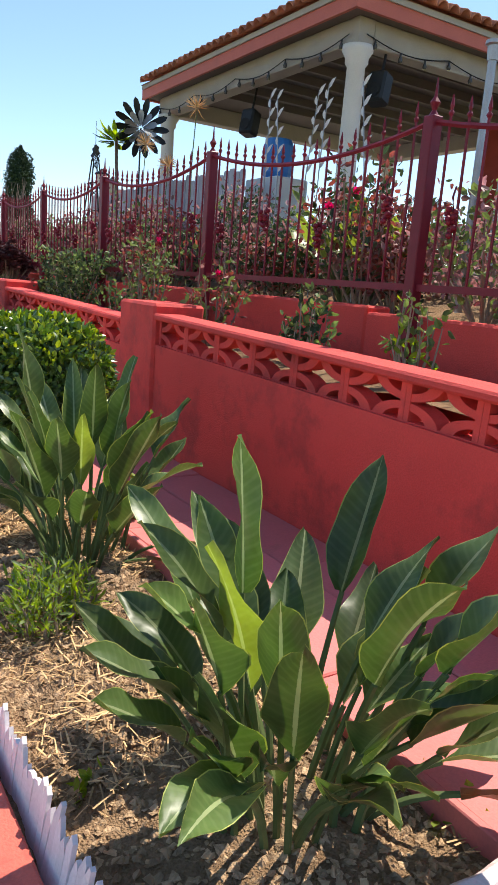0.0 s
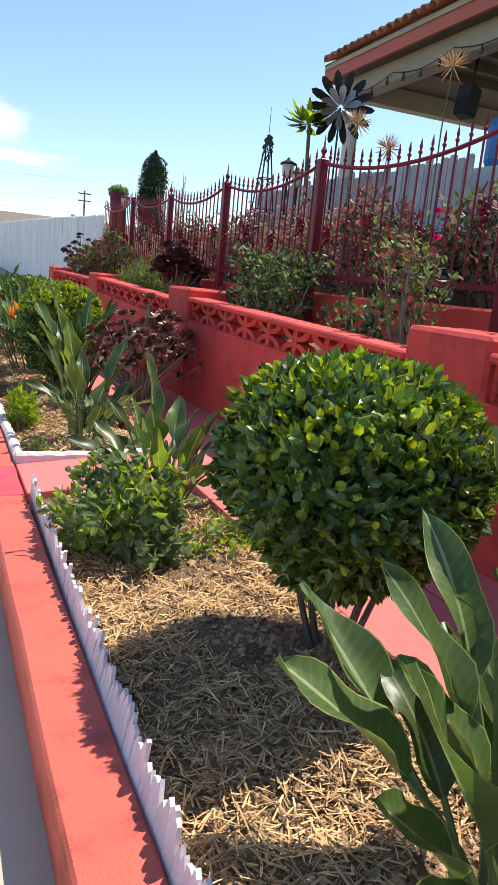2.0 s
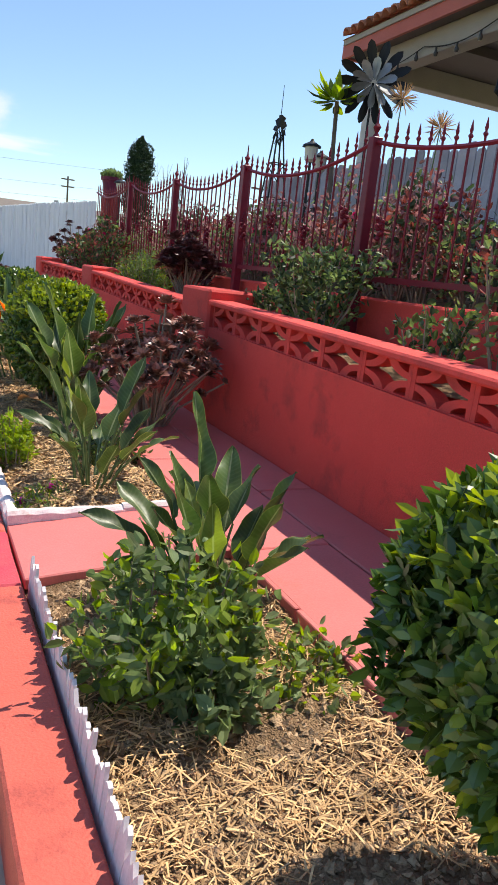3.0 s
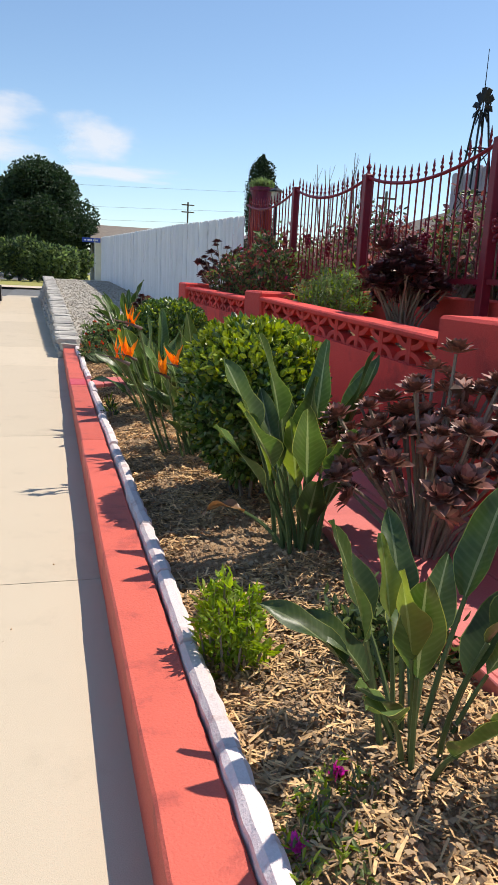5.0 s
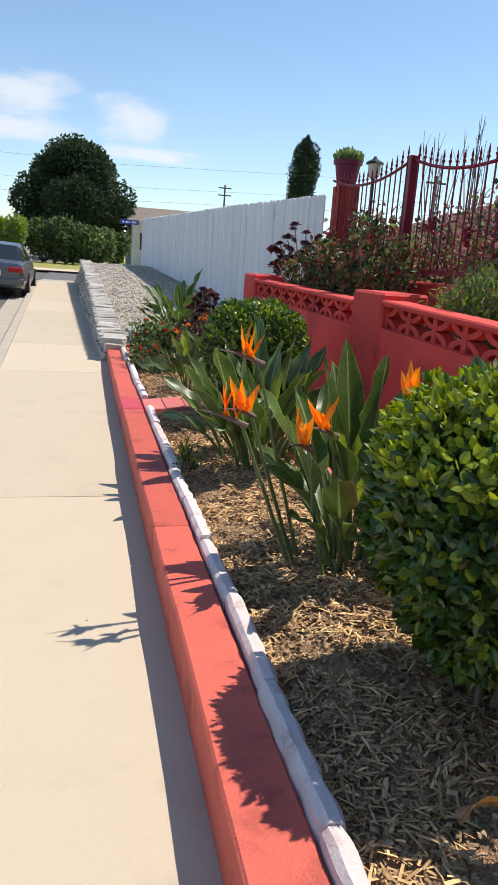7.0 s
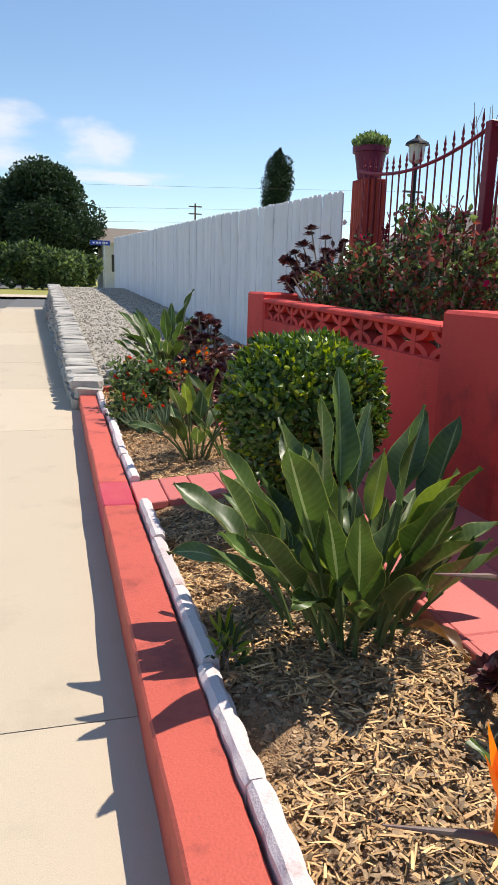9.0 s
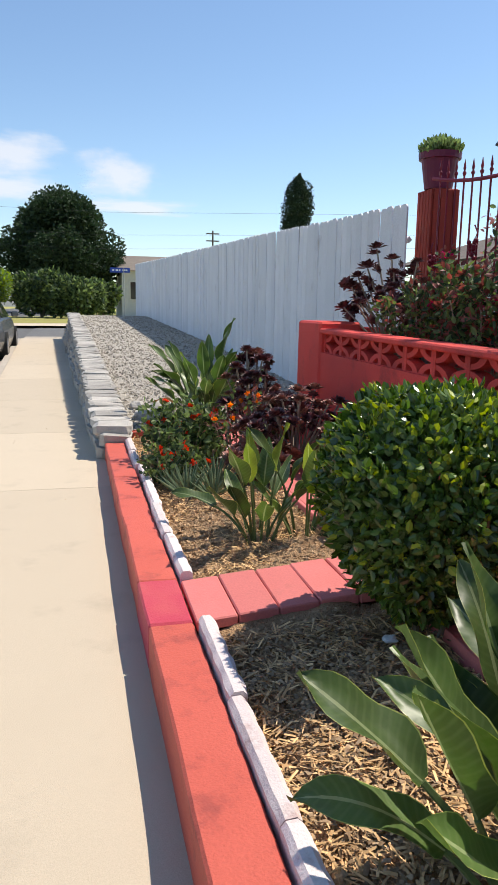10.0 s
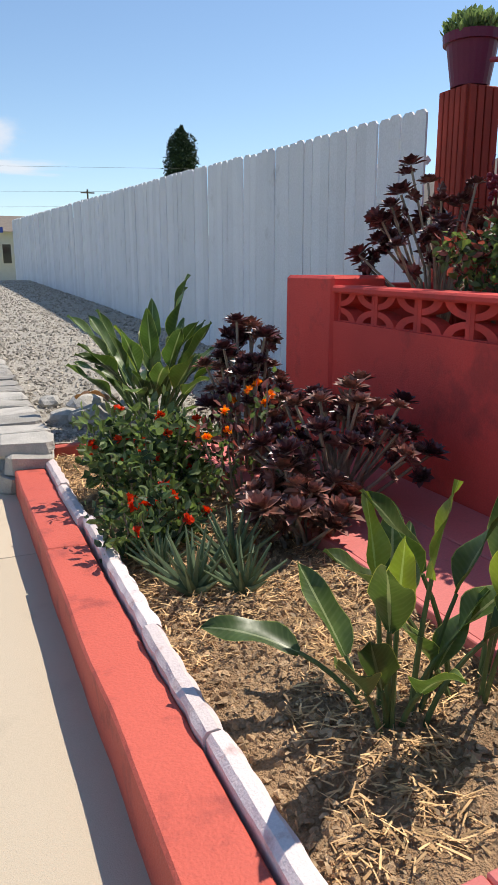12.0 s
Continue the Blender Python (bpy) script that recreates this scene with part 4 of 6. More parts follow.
shrub("ice_plant", "low ice plant with magenta flowers", "plant", 1.66, 6.7, 0.12, 0.14, 0.13, 420, 0.035, [LIME, SAGE], 52, None, 14, flowers=1, flower_mat=MAUVE_PETAL, group="ice plants", ratio=0.25, fsize=0.03)
shrub("ice_plant", "low ice plant with magenta flowers", "plant", 1.76, 6.86, 0.12, 0.12, 0.15, 260, 0.035, [LIME, SAGE], 53, None, 10, flowers=1, flower_mat=MAUVE_PETAL, group="ice plants", ratio=0.25, fsize=0.03)
shrub("weed_tuft", "dry yellow weeds near the path edging", "weeds", 2.38, 6.85, 0.13, 0.17, 0.12, 240, 0.04, [LIME, STRAW], 54, None, 12, group="weed tufts")
aeonium(2.74, 8.22, 0.17, 0.56, 1.0, 50, 55, ROSES_RUST, "leggy rust-coloured aeonium leaning over the path", 0.95)
shrub("weed_tuft", "small green plant against the white edging", "weeds", 1.6, 11.9, 0.16, 0.05, 0.16, 36, 0.10, [DARK_LEAF, LIME], 56, None, 6, group="weed tufts", ratio=0.2, upright=1.2)
aeonium(2.55, 11.3, 0.12, 0.28, 0.35, 12, 57, ROSES_DARK, "low dark aeonium under the flowers")
# third bed
aeonium(2.56, 17.0, 0.15, 0.28, 1.03, 30, 61, ROSES_MIX, "tall dark purple aeonium with rosettes", 0.85)
aeonium(2.72, 16.25, 0.13, 0.46, 0.80, 40, 62, ROSES_MIX, "bushy dark maroon aeonium with rosettes", 0.8)
aeonium(2.36, 15.95, 0.13, 0.26, 0.42, 16, 63, ROSES_RUST, "bushy rust-brown aeonium beside the edging", 1.0)
shrub("lantana", "green lantana with orange-red flower heads", "shrub", 1.92, 16.85, 0.13, 0.38, 0.62, 1700, 0.06, [ROSE_LEAF, DARK_LEAF, SAGE], 64, (4, 2, 1), 26, flowers=24, flower_mat=RED_PETAL, group="lantanas", fsize=0.034)
shrub("lantana", "low lantana with orange flower heads", "shrub", 1.76, 16.2, 0.12, 0.26, 0.4, 800, 0.05, [ROSE_LEAF, DARK_LEAF], 65, None, 14, flowers=12, flower_mat=RED_PETAL, group="lantanas", fsize=0.034)
shrub("lantana", "lantana with orange flower heads among aeoniums", "shrub", 2.4, 16.6, 0.12, 0.34, 0.8, 420, 0.055, [ROSE_LEAF, RED_LEAF], 66, None, 14, flowers=14, flower_mat=ORANGE, group="lantanas", fsize=0.03)
for k, (x, y, s) in enumerate(((1.78, 15.72, 1.3), (1.93, 15.58, 1.05), (2.0, 15.85, 1.2), (1.72, 15.98, 0.95))):
    r = random.Random(k)
    pl = thing("aloe", "small grey-green aloe rosette in the soil", "succulent", pose(x, y, soil_z(x, y)), group="aloes")
    for j in range(22):
        bm = bmesh.new()
        a, e = 2.4 * j, 1 - j / 22
        d = Vector((math.cos(a) * (0.2 + 0.8 * e), math.sin(a) * (0.2 + 0.8 * e), 0.5 + 0.6 * (1 - e))).normalized()
        tube(bm, [d * 0.01, d * 0.1 * s, d * 0.2 * s + Vector((0, 0, 0.01))], 0.017 * s, 0.002, 5)
        part("leaf", bm, ALOE, pl)

def garden_y(y):
    """Plants of the terrace stand a little farther along than their even spacing."""
    return y + spread(y, ((0, 0.2), (5, 0.25), (10, 0.2), (12.5, 0.06), (15, 0.06), (17, 0.2)))


# raised strip behind the pierced wall
for k, (y, h, rad, n, mats, fl) in enumerate(((1.2, 0.5, 0.2, 160, [ROSE_LEAF, SAGE], 0), (2.2, 0.6, 0.16, 110, [ROSE_LEAF, LIME], 0), (3.1, 0.45, 0.2, 220, [ROSE_LEAF, DARK_LEAF], 0), (4.35, 0.75, 0.26, 300, [ROSE_LEAF, RED_LEAF], 1),
                                        (5.55, 1.05, 0.26, 420, [ROSE_LEAF, RED_LEAF, SAGE], 1), (6.1, 0.5, 0.28, 300, [ROSE_LEAF, DARK_LEAF], 0), (7.55, 0.95, 0.42, 1300, [ROSE_LEAF, SAGE, DARK_LEAF], 0), (8.25, 0.55, 0.3, 500, [ROSE_LEAF, DARK_LEAF], 0), (14.4, 1.0, 0.4, 1800, [RED_LEAF, ROSE_LEAF, DARK_LEAF], 2), (15.3, 1.15, 0.44, 2600, [ROSE_LEAF, RED_LEAF, DARK_LEAF], 4), (16.1, 1.0, 0.42, 2000, [RED_LEAF, DARK_LEAF, ROSE_LEAF], 4))):
    shrub("rose_bush", "leggy rose bush in the raised planting strip", "shrub", 3.84, garden_y(y), 1.0, rad, h, n, 0.06, mats, 70 + k, None, 12, flowers=fl, flower_mat=PINK_PETAL, group="rose bushes", fsize=0.035)
shrub("green_bush", "dense fine-leaved green bush on the strip", "bush", 3.84, 12.3, 1.0, 0.42, 0.62, 3200, 0.06, [SAGE, LIME, ROSE_LEAF], 85, (3, 1, 3), 40, ratio=0.25, upright=0.7)
aeonium(3.9, 10.85, 1.0, 0.34, 0.86, 40, 86, ROSES_DARK, "tall dark purple aeonium on the planting strip", 1.2)
aeonium(3.86, 17.0, 1.0, 0.50, 1.02, 30, 87, ROSES_DARK, "branching dark purple aeonium above the pillar", 0.95, (-0.03, 0.12))

# ---- upper garden ----
r5 = random.Random(77)
for k in range(72):
    y = -1.5 + k * 0.26 + r5.uniform(-0.2, 0.2)
    x = r5.uniform(4.65, 6.2)
    h = r5.uniform(0.65, 1.25) if y < 9.5 else r5.uniform(0.6, 1.2)
    mats = r5.choice(([DARK_LEAF, MAUVE], [RED_LEAF, DARK_LEAF], [ROSE_LEAF, MAUVE], [RED_LEAF, MAUVE], [MAUVE, RED_LEAF, DARK_LEAF], [MAUVE, MAUVE, SAGE], [DARK_LEAF, RED_LEAF, SAGE]))
    shrub("garden_shrub", "mixed leafy shrub behind the iron fence", "shrub", x, y, 1.36, r5.uniform(0.36, 0.6), h, 900, 0.062, mats, 200 + k, None, 14, flowers=2 if k % 3 == 0 else 0, flower_mat=PINK_PETAL, group="garden shrubs", fsize=0.04)
# broad-leaved bright plant near the shelter
for (x, y, s, seed) in ((5.0, 4.45, 1.1, 91), (4.9, 3.95, 0.9, 92)):
    pl = thing("banana_plant", "bright yellow-green broad-leaved plant", "plant", pose(x, y, 1.4), group="broad-leaved plants")
    r = random.Random(seed)
    for k in range(9):
        part("leaf", LEAVES["pale"][k % 4], None, pl, at=Matrix.LocRotScale((0, 0, 0), Euler((0, r.uniform(0, 0.5), k * 2.4)), (s, s * 1.5, s)))
# pale seed stalks
for k, (x, y, h) in enumerate(((5.05, 5.84, 3.25), (5.05, 5.62, 3.22), (5.05, 5.17, 3.15), (5.05, 4.98, 3.18), (5.05, 4.38, 3.12))):
    pl = thing("metal_stake", "silvery garden stake with paired oval leaves", "ornament", pose(x, y, 1.4), group="silver garden stakes")
    bm = bmesh.new()
    bend = 0.12 * math.sin(k * 2)
    tube(bm, [(0, 0, 0), (0, 0, (h - 1.4) * 0.6), (0, bend, h - 1.4)], 0.007, 0.004, 5)
    part("rod", bm, GALV, pl)
    for j in range(9):
        u = 0.62 + j * 0.045
        z = (h - 1.4) * u
        c = Vector((0, bend * (u - 0.6) / 0.4, z))
        d = Vector((0.1, (0.5 if j % 2 else -0.5), 0.8)).normalized()
        part("oval_leaf", leaves_mesh("oval_leaf", [(c, d, d.cross(Vector((1, 0, 0))).normalized(), 0.11, 0.045, 0)], [CEMENT]), None, pl)
for k, (x, y, h) in enumerate(((5.0, 7.3, 3.35), (5.2, 9.1, 3.2), (5.3, 8.6, 2.9))):
    pl = thing("papyrus", "tall thin stalk with a straw-yellow tuft", "plant", pose(x, y, 1.4), group="tufted stalks")
    bm = bmesh.new()
    tube(bm, [(0, 0, 0), (0.02, 0.03, h - 1.9), (0.03, 0.0, h - 1.4)], 0.008, 0.005, 5)
    part("stalk", bm, STALK, pl)
    r = random.Random(k)
    items = []
    for j in range(60):
        d = (rand_dir(r) + Vector((0, 0, 0.5))).normalized()
        items.append((Vector((0.03, 0, h - 1.4)), d, d.cross(rand_dir(r)).normalized(), 0.16, 0.012, 0))
    part("tuft", leaves_mesh("tuft", items, [STRAW]), None, pl)

# wind spinner
sp = thing("wind_spinner", "black metal flower-shaped garden wind spinner", "ornament", pose(5.72, 10.43, -0.2))
bm = bmesh.new()
tube(bm, [(0, 0, 1.4), (0, 0, 3.86)], 0.014, n=6)
part("pole", bm, BLACK_IRON, sp)
faced = (Vector((0.9, 0, 1.5)) - Vector((5.72, 10.43, 3.66))).normalized().to_track_quat("Z", "Y")
for ring, (n, r0, r1, w, off) in enumerate(((14, 0.05, 0.43, 0.10, 0.05), (10, 0.03, 0.26, 0.09, 0.09))):
    for k in range(n):
        bm = bmesh.new()
        rows = []
        for u, ww in ((0, 0.15), (0.35, 0.75), (0.7, 1.0), (0.9, 0.7), (1, 0.05)):
            c = r0 + (r1 - r0) * u
            rows.append([bm.verts.new((c, -w * ww * 0.5, 0.03 * ww)), bm.verts.new((c, 0, -0.01)), bm.verts.new((c, w * ww * 0.5, -0.035 * ww))])
        for ra, rb in zip(rows, rows[1:]):
            for j in range(2):
                bm.faces.new((ra[j], ra[j + 1], rb[j + 1], rb[j]))
        part("blade", bm, BLACK_IRON if ring == 0 else GALV, sp, at=Matrix.Translation((0, 0, 3.86)) @ faced.to_matrix().to_4x4() @ Matrix.Translation((0, 0, off)) @ Matrix.Rotation(2 * math.pi * (k + ring * 0.5) / n, 4, "Z"))

# small tree with a leafy head beside the spinner
pl = thing("plumeria", "small tree with a tuft of yellow-green leaves", "tree", pose(5.44, 10.66, 1.36))
bm = bmesh.new()
tube(bm, [(0, 0, 0), (0.03, 0, 1.2), (0, 0.03, 2.1)], 0.035, 0.025, 7)
part("trunk", bm, BARK, pl)
r = random.Random(4)
items = []
for k in range(46):
    a = 2.4 * k
    d = Vector((math.cos(a), math.sin(a), r.uniform(-0.35, 0.9))).normalized()
    items.append((Vector((0, 0.03, 2.1)) + d * 0.05, d, d.cross(Vector((0, 0, 1))).normalized(), r.uniform(0.22, 0.36), 0.085, 0 if k % 3 else 1))
part("crown", leaves_mesh("crown", items, [LIME, DARK_LEAF]), None, pl)

# lattice windmill ornament
wm = thing("garden_windmill", "black lattice windmill ornament behind the fence", "ornament", pose(6.25, 13.79, 1.42))
for sx in (-1, 1):
    for sy in (-1, 1):
        bm = bmesh.new()
        tube(bm, [(sx * 0.26, sy * 0.26, 0), (sx * 0.05, sy * 0.05, 2.2)], 0.014, n=5)
        part("leg", bm, BLACK_IRON, wm)
for k in range(8):
    z = 0.2 + k * 0.26
    w = 0.26 - 0.21 * z / 2.2
    bm = bmesh.new()
    for a, b in (((-w, -w), (w, -w)), ((w, -w), (w, w)), ((w, w), (-w, w)), ((-w, w), (-w, -w))):
        tube(bm, [(*a, z), (*b, z + (0.26 if k % 2 else 0))], 0.009, n=4)
    part("brace", bm, BLACK_IRON, wm)
for k in range(10):
    bm = bmesh.new()
    box(bm, 0.06, 0.22, -0.035, 0.035, -0.004, 0.004, m=Matrix.Translation((0, 0, 2.25)) @ Matrix.Rotation(math.pi / 2, 4, "Y") @ Matrix.Rotation(2 * math.pi * k / 10, 4, "Z") @ Matrix.Rotation(0.4, 4, "X"))
    part("blade", bm, BLACK_IRON, wm)
bm = bmesh.new()
tube(bm, [(0, 0, 2.2), (0, 0, 2.9)], 0.008, 0.004, 5)
part("spike", bm, BLACK_IRON, wm)

# pale slatted fence at the back of the garden
back = tagged(new("back_fence"), "weathered pale slatted fence behind the garden", "fence", kind="structure")
BACK_BOARDS = []
for me in BOARDS:
    me = me.copy()
    me.materials[0] = WEATHERED
    BACK_BOARDS.append(me)
for k in range(40):
    y = 9.0 + k * 0.155
    part("board", BACK_BOARDS[k % 3], None, back, at=pose(6.72, y, 0.8 + 0.02 * math.sin(k * 3), 0, 0, 90))
bm = bmesh.new()
box(bm, 6.75, 6.8, 9.0, 15.1, 2.6, 2.68)
part("rail", bm, WEATHERED, back)

# garden lamps
for k, (x, y, h) in enumerate(((4.42, 16.25, 2.8), (5.3, 10.9, 3.0), (5.6, 11.2, 2.95))):
    la = thing("garden_lamp", "small dark garden lamp on a thin post", "lamp", pose(x, y, 1.4), group="garden lamps")
    z = h - 1.4
    bm = bmesh.new()
    tube(bm, [(0, 0, 0), (0, 0, z - 0.2)], 0.018, n=7)
    part("post", bm, BLACK_IRON, la)
    bm = bmesh.new()
    lathe(bm, ((0.035, z - 0.2), (0.07, z - 0.17), (0.08, z - 0.03)), 10)
    part("lantern", bm, WARM_GLASS, la)
    bm = bmesh.new()
    lathe(bm, ((0.115, z - 0.03), (0.105, z - 0.01), (0.03, z + 0.03), (0.012, z + 0.06)), 10)
    part("cap", bm, BLACK_IRON, la)
# patio heater pipe and clutter under the shelter
hp = thing("vent_pipe", "galvanised vent pipe with a cap beside the fence", "pipe", pose(4.75, 2.95, 1.4))
bm = bmesh.new()
lathe(bm, ((0.026, 0), (0.026, 1.52)), 12)
part("pipe", bm, GALV, hp)
bm = bmesh.new()
lathe(bm, ((0.034, 1.5), (0.04, 1.58), (0.055, 1.59), (0.055, 1.61)), 12)
part("cap", bm, GALV, hp)
br = thing("water_barrel", "bright blue plastic barrel on the patio", "barrel", pose(7.7, 9.6, 3.12))
bm = bmesh.new()
lathe(bm, ((0.2, 0), (0.24, 0.1), (0.24, 0.5), (0.2, 0.6)), 14)
part("barrel_body", bm, BLUE_PLASTIC, br)
st = thing("patio_cabinet", "plain pale cabinet standing on the patio", "cabinet", pose(7.7, 9.6, 1.77))
bm = bmesh.new()
box(bm, -0.3, 0.3, -0.45, 0.45, 0, 1.35, 0.02)
part("cabinet_body", bm, CEMENT, st)
ph = tagged(new("house_wall"), "red house wall behind the patio shelter", "wall", kind="structure")
bm = bmesh.new()
box(bm, 11.6, 11.9, 0.5, 9.0, 1.77, 4.5)
part("wall_panel", bm, PILLAR_WOOD, ph)
# loudspeakers hung under the eaves
for x, y, z in ((7.75, 7.44, 4.1), (7.6, 10.36, 4.05)):
    sk = thing("loudspeaker", "small black loudspeaker hung under the shelter roof", "speaker", pose(x, y, z, 0, 12, 20), group="patio loudspeakers")
    bm = bmesh.new()
    box(bm, -0.12, 0.12, -0.13, 0.13, -0.2, 0.2, 0.03)
    part("cabinet", bm, BLACK_IRON, sk)
    bm = bmesh.new()
    lathe(bm, ((0.09, 0), (0.095, 0.012), (0.05, 0.004)), 14)
    part("cone", bm, RUBBER, sk, at=pose(-0.121, 0, -0.06, 0, -90))
    bm = bmesh.new()
    tube(bm, [(0, 0, 0.18), (0, 0, 0.74)], 0.018, n=6)
    part("bracket", bm, BLACK_IRON, sk)
# bare twiggy shrubs above the fence line
def bare_shrub(x, y, z, h, seed):
    r = random.Random(seed)
    pl = thing("bare_shrub", "leafless shrub of thin grey upright twigs", "shrub", pose(x, y, z), group="bare shrubs")
    for k in range(9):
        a = 2.4 * k
        bm = bmesh.new()
        top = Vector((math.cos(a) * 0.3 * r.random(), math.sin(a) * 0.3 * r.random(), h * r.uniform(0.75, 1.0)))
        mid = top * 0.55 + rand_dir(r) * 0.04
        tube(bm, [(0, 0, -0.05), mid, top], 0.012, 0.003, 5)
        for j in range(3):
            p = mid.lerp(top, 0.2 + 0.25 * j)
            tube(bm, [p, p + Vector((r.uniform(-0.1, 0.1), r.uniform(-0.1, 0.1), r.uniform(0.14, 0.28)))], 0.004, 0.002, 4)
        part("twig", bm, STEM, pl)


for x, y, h, seed in ((5.3, 15.4, 1.98, 1), (5.3, 16.3, 1.88, 2)):
    bare_shrub(x, y, 1.4, h, seed)
# string lights under the eaves
sl = thing("string_lights", "black string of unlit bulbs hung along the eaves", "lights")
bm = bmesh.new()
G = gazebo.matrix_basis
pts, bulbs = [], []
for k in range(41):
    u = k / 40
    p = G @ Vector((0.2, 0.36 + (RL - 0.7) * u, 4.83 - 0.1 * abs(math.sin(u * math.pi * 4))))
    pts.append(p)
    if k % 3 == 1:
        bulbs.append(p)
tube(bm, pts, 0.008, n=4)
pts = []
for k in range(31):
    u = k / 30
    p = G @ Vector((0.36 + (RW - 2) * u, 0.2, 4.83 - 0.1 * abs(math.sin(u * math.pi * 3))))
    pts.append(p)
    if k % 3 == 1:
        bulbs.append(p)
tube(bm, pts, 0.008, n=4)
part("cable", bm, BLACK_IRON, sl)
bm = bmesh.new()
lathe(bm, ((0.012, 0), (0.014, -0.04), (0.03, -0.08), (0.022, -0.115)), 8)
BULB_ME = finish(bm, "bulb", BULB, True)
for p in bulbs:
    part("bulb", BULB_ME, None, sl, at=Matrix.Translation(p))

# ---- beyond: cypress, neighbour's roof, corner, tree, cars ----
def foliage_cloud(r, blobs, n, size, mats, flat=0.0):
    items = []
    for c, (rx, ry, rz) in blobs:
        c = Vector(c)
        for k in range(int(n)):
            d = rand_dir(r)
            q = 0.72 + 0.32 * r.random()
            p = c + Vector((d.x * rx, d.y * ry, d.z * rz)) * q
            t = (d * 0.6 + rand_dir(r)).normalized()
            items.append((p, t, t.cross(rand_dir(r)).normalized(), size * r.uniform(0.6, 1.4), size * 0.6, r.randrange(len(mats))))
    return leaves_mesh("crown", items, mats)


r = random.Random(12)
cy = thing("cypress", "dark green columnar cypress behind the fence", "tree", pose(20.07, 71.4, 0))
bm = bmesh.new()
tube(bm, [(0, 0, 0.3), (0, 0, 11.2)], 0.28, 0.05, 8)
part("trunk", bm, BARK, cy)
blobs = []
for k in range(60):
    u = k / 59
    w = 1.3 * (1 - max(0, u - 0.35) ** 2 * 0.5) * (1 - u ** 34)
    blobs.append(((r.uniform(-0.35, 0.35) * w, r.uniform(-0.35, 0.35) * w, 1.5 + 10.35 * u), (w * 0.85 + 0.1, w * 0.85 + 0.1, 0.7)))
stuff("crown", foliage_cloud(r, blobs, 420, 0.17, [CYPRESS]), cy)

r = random.Random(31)
tr = thing("street_tree", "large dense dark green broadleaf tree", "tree", pose(0.3, 84, walk_z(84)))
bm = bmesh.new()
tube(bm, [(0, 0, -0.3), (0.1, 0, 2.0), (0, 0.1, 5)], 0.5, 0.3, 10)
part("trunk", bm, BARK, tr)
blobs = [((0, 0, 5.6), (5.0, 4.4, 4.1))]
for k in range(96):
    d = rand_dir(r)
    c = Vector((d.x * 4.5, d.y * 4.2, 5.6 + d.z * 4.3))
    if c.z < 1.4:
        continue
    if c.z > 7.2:
        c.x *= 0.76
    blobs.append((tuple(c), tuple(r.uniform(1.2, 1.9) for _ in range(3))))
    if k % 8 == 0:
        bm = bmesh.new()
        tube(bm, [(0, 0, 3.0), (c.x * 0.5, c.y * 0.5, (c.z + 3) / 2 + 0.3), tuple(c)], 0.2, 0.05, 6)
        part("limb", bm, BARK, tr)
stuff("crown", foliage_cloud(r, blobs, 620, 0.3, [TREE_LEAF]), tr)


def far_bush(name, label, x, y, w, h, seed, mats, n=420, size=0.3, trunk=False):
    r = random.Random(seed)
    z = walk_z(y) - (0.1 if 49 < y < 66 and -4.2 < x < 16 else 0.36)
    b = thing(name, label, "tree" if trunk else "bush", pose(x, y, z), group="far bushes")
    blobs = []
    for k in range(9):
        blobs.append(((r.uniform(-w, w) * 0.6, r.uniform(-0.6, 0.6) * w * 0.5, h * r.uniform(0.35 if not trunk else 0.55, 0.8)), (w * 0.42, w * 0.42, h * 0.3)))
    stuff("crown", foliage_cloud(r, blobs, n, size, mats), b)
    bm = bmesh.new()
    for k in range(3):
        tube(bm, [(0, 0, -0.1), (r.uniform(-0.3, 0.3) * w, 0, h * 0.6)], 0.07, 0.03, 5)
    stuff("stem_mass", finish(bm, "stem_mass", BARK), b)


far_bush("hedge_bush", "dense mixed green bushes at the street corner", -1.0, 63, 2.2, 3.1, 1, [ROSE_LEAF, DARK_LEAF])
far_bush("hedge_bush", "dense mixed green bushes at the street corner", 1.4, 62, 2.0, 2.9, 2, [ROSE_LEAF, DARK_LEAF, SAGE])
far_bush("hedge_bush", "dense mixed green bushes at the street corner", 3.2, 64, 1.5, 2.6, 3, [DARK_LEAF, ROSE_LEAF])
far_bush("young_tree", "young light green street tree", -3.9, 62, 1.1, 3.0, 4, [SAGE, LIME], 260, 0.25, True)
far_bush("young_tree", "young light green street tree", -9.6, 66, 1.3, 3.1, 5, [SAGE, ROSE_LEAF], 260, 0.25, True)
for k in range(9):
    far_bush("street_greenery", "mixed trees farther along the street", -13 - (k % 4) * 4.2 - k, 85 + k * 9, 3.0, 4.2 + (k % 3), 20 + k, [TREE_LEAF, ROSE_LEAF], 160, 0.6, True)
    far_bush("street_greenery", "mixed trees farther along the street", 9 + k * 6, 100 + (k % 3) * 10, 3.0, 3.6 + (k % 3), 40 + k, [TREE_LEAF, ROSE_LEAF], 120, 0.6, True)

sheet("lawn", list(np.linspace(-4.2, 16, 40)), list(np.linspace(49, 66, 20)), lambda x, y: walk_z(y) - 0.08 + 0.05 * noise.noise(Vector((x, y, 0))), GRASS, "yellow-green dry lawn on the far corner", "lawn")
sheet("corner_walk", [-4.2, 4, 12, 40], [45.2, 46.5, 48.9], lambda x, y: walk_z(y) - 0.03, WALK, "beige concrete pavement of the far corner", "pavement")

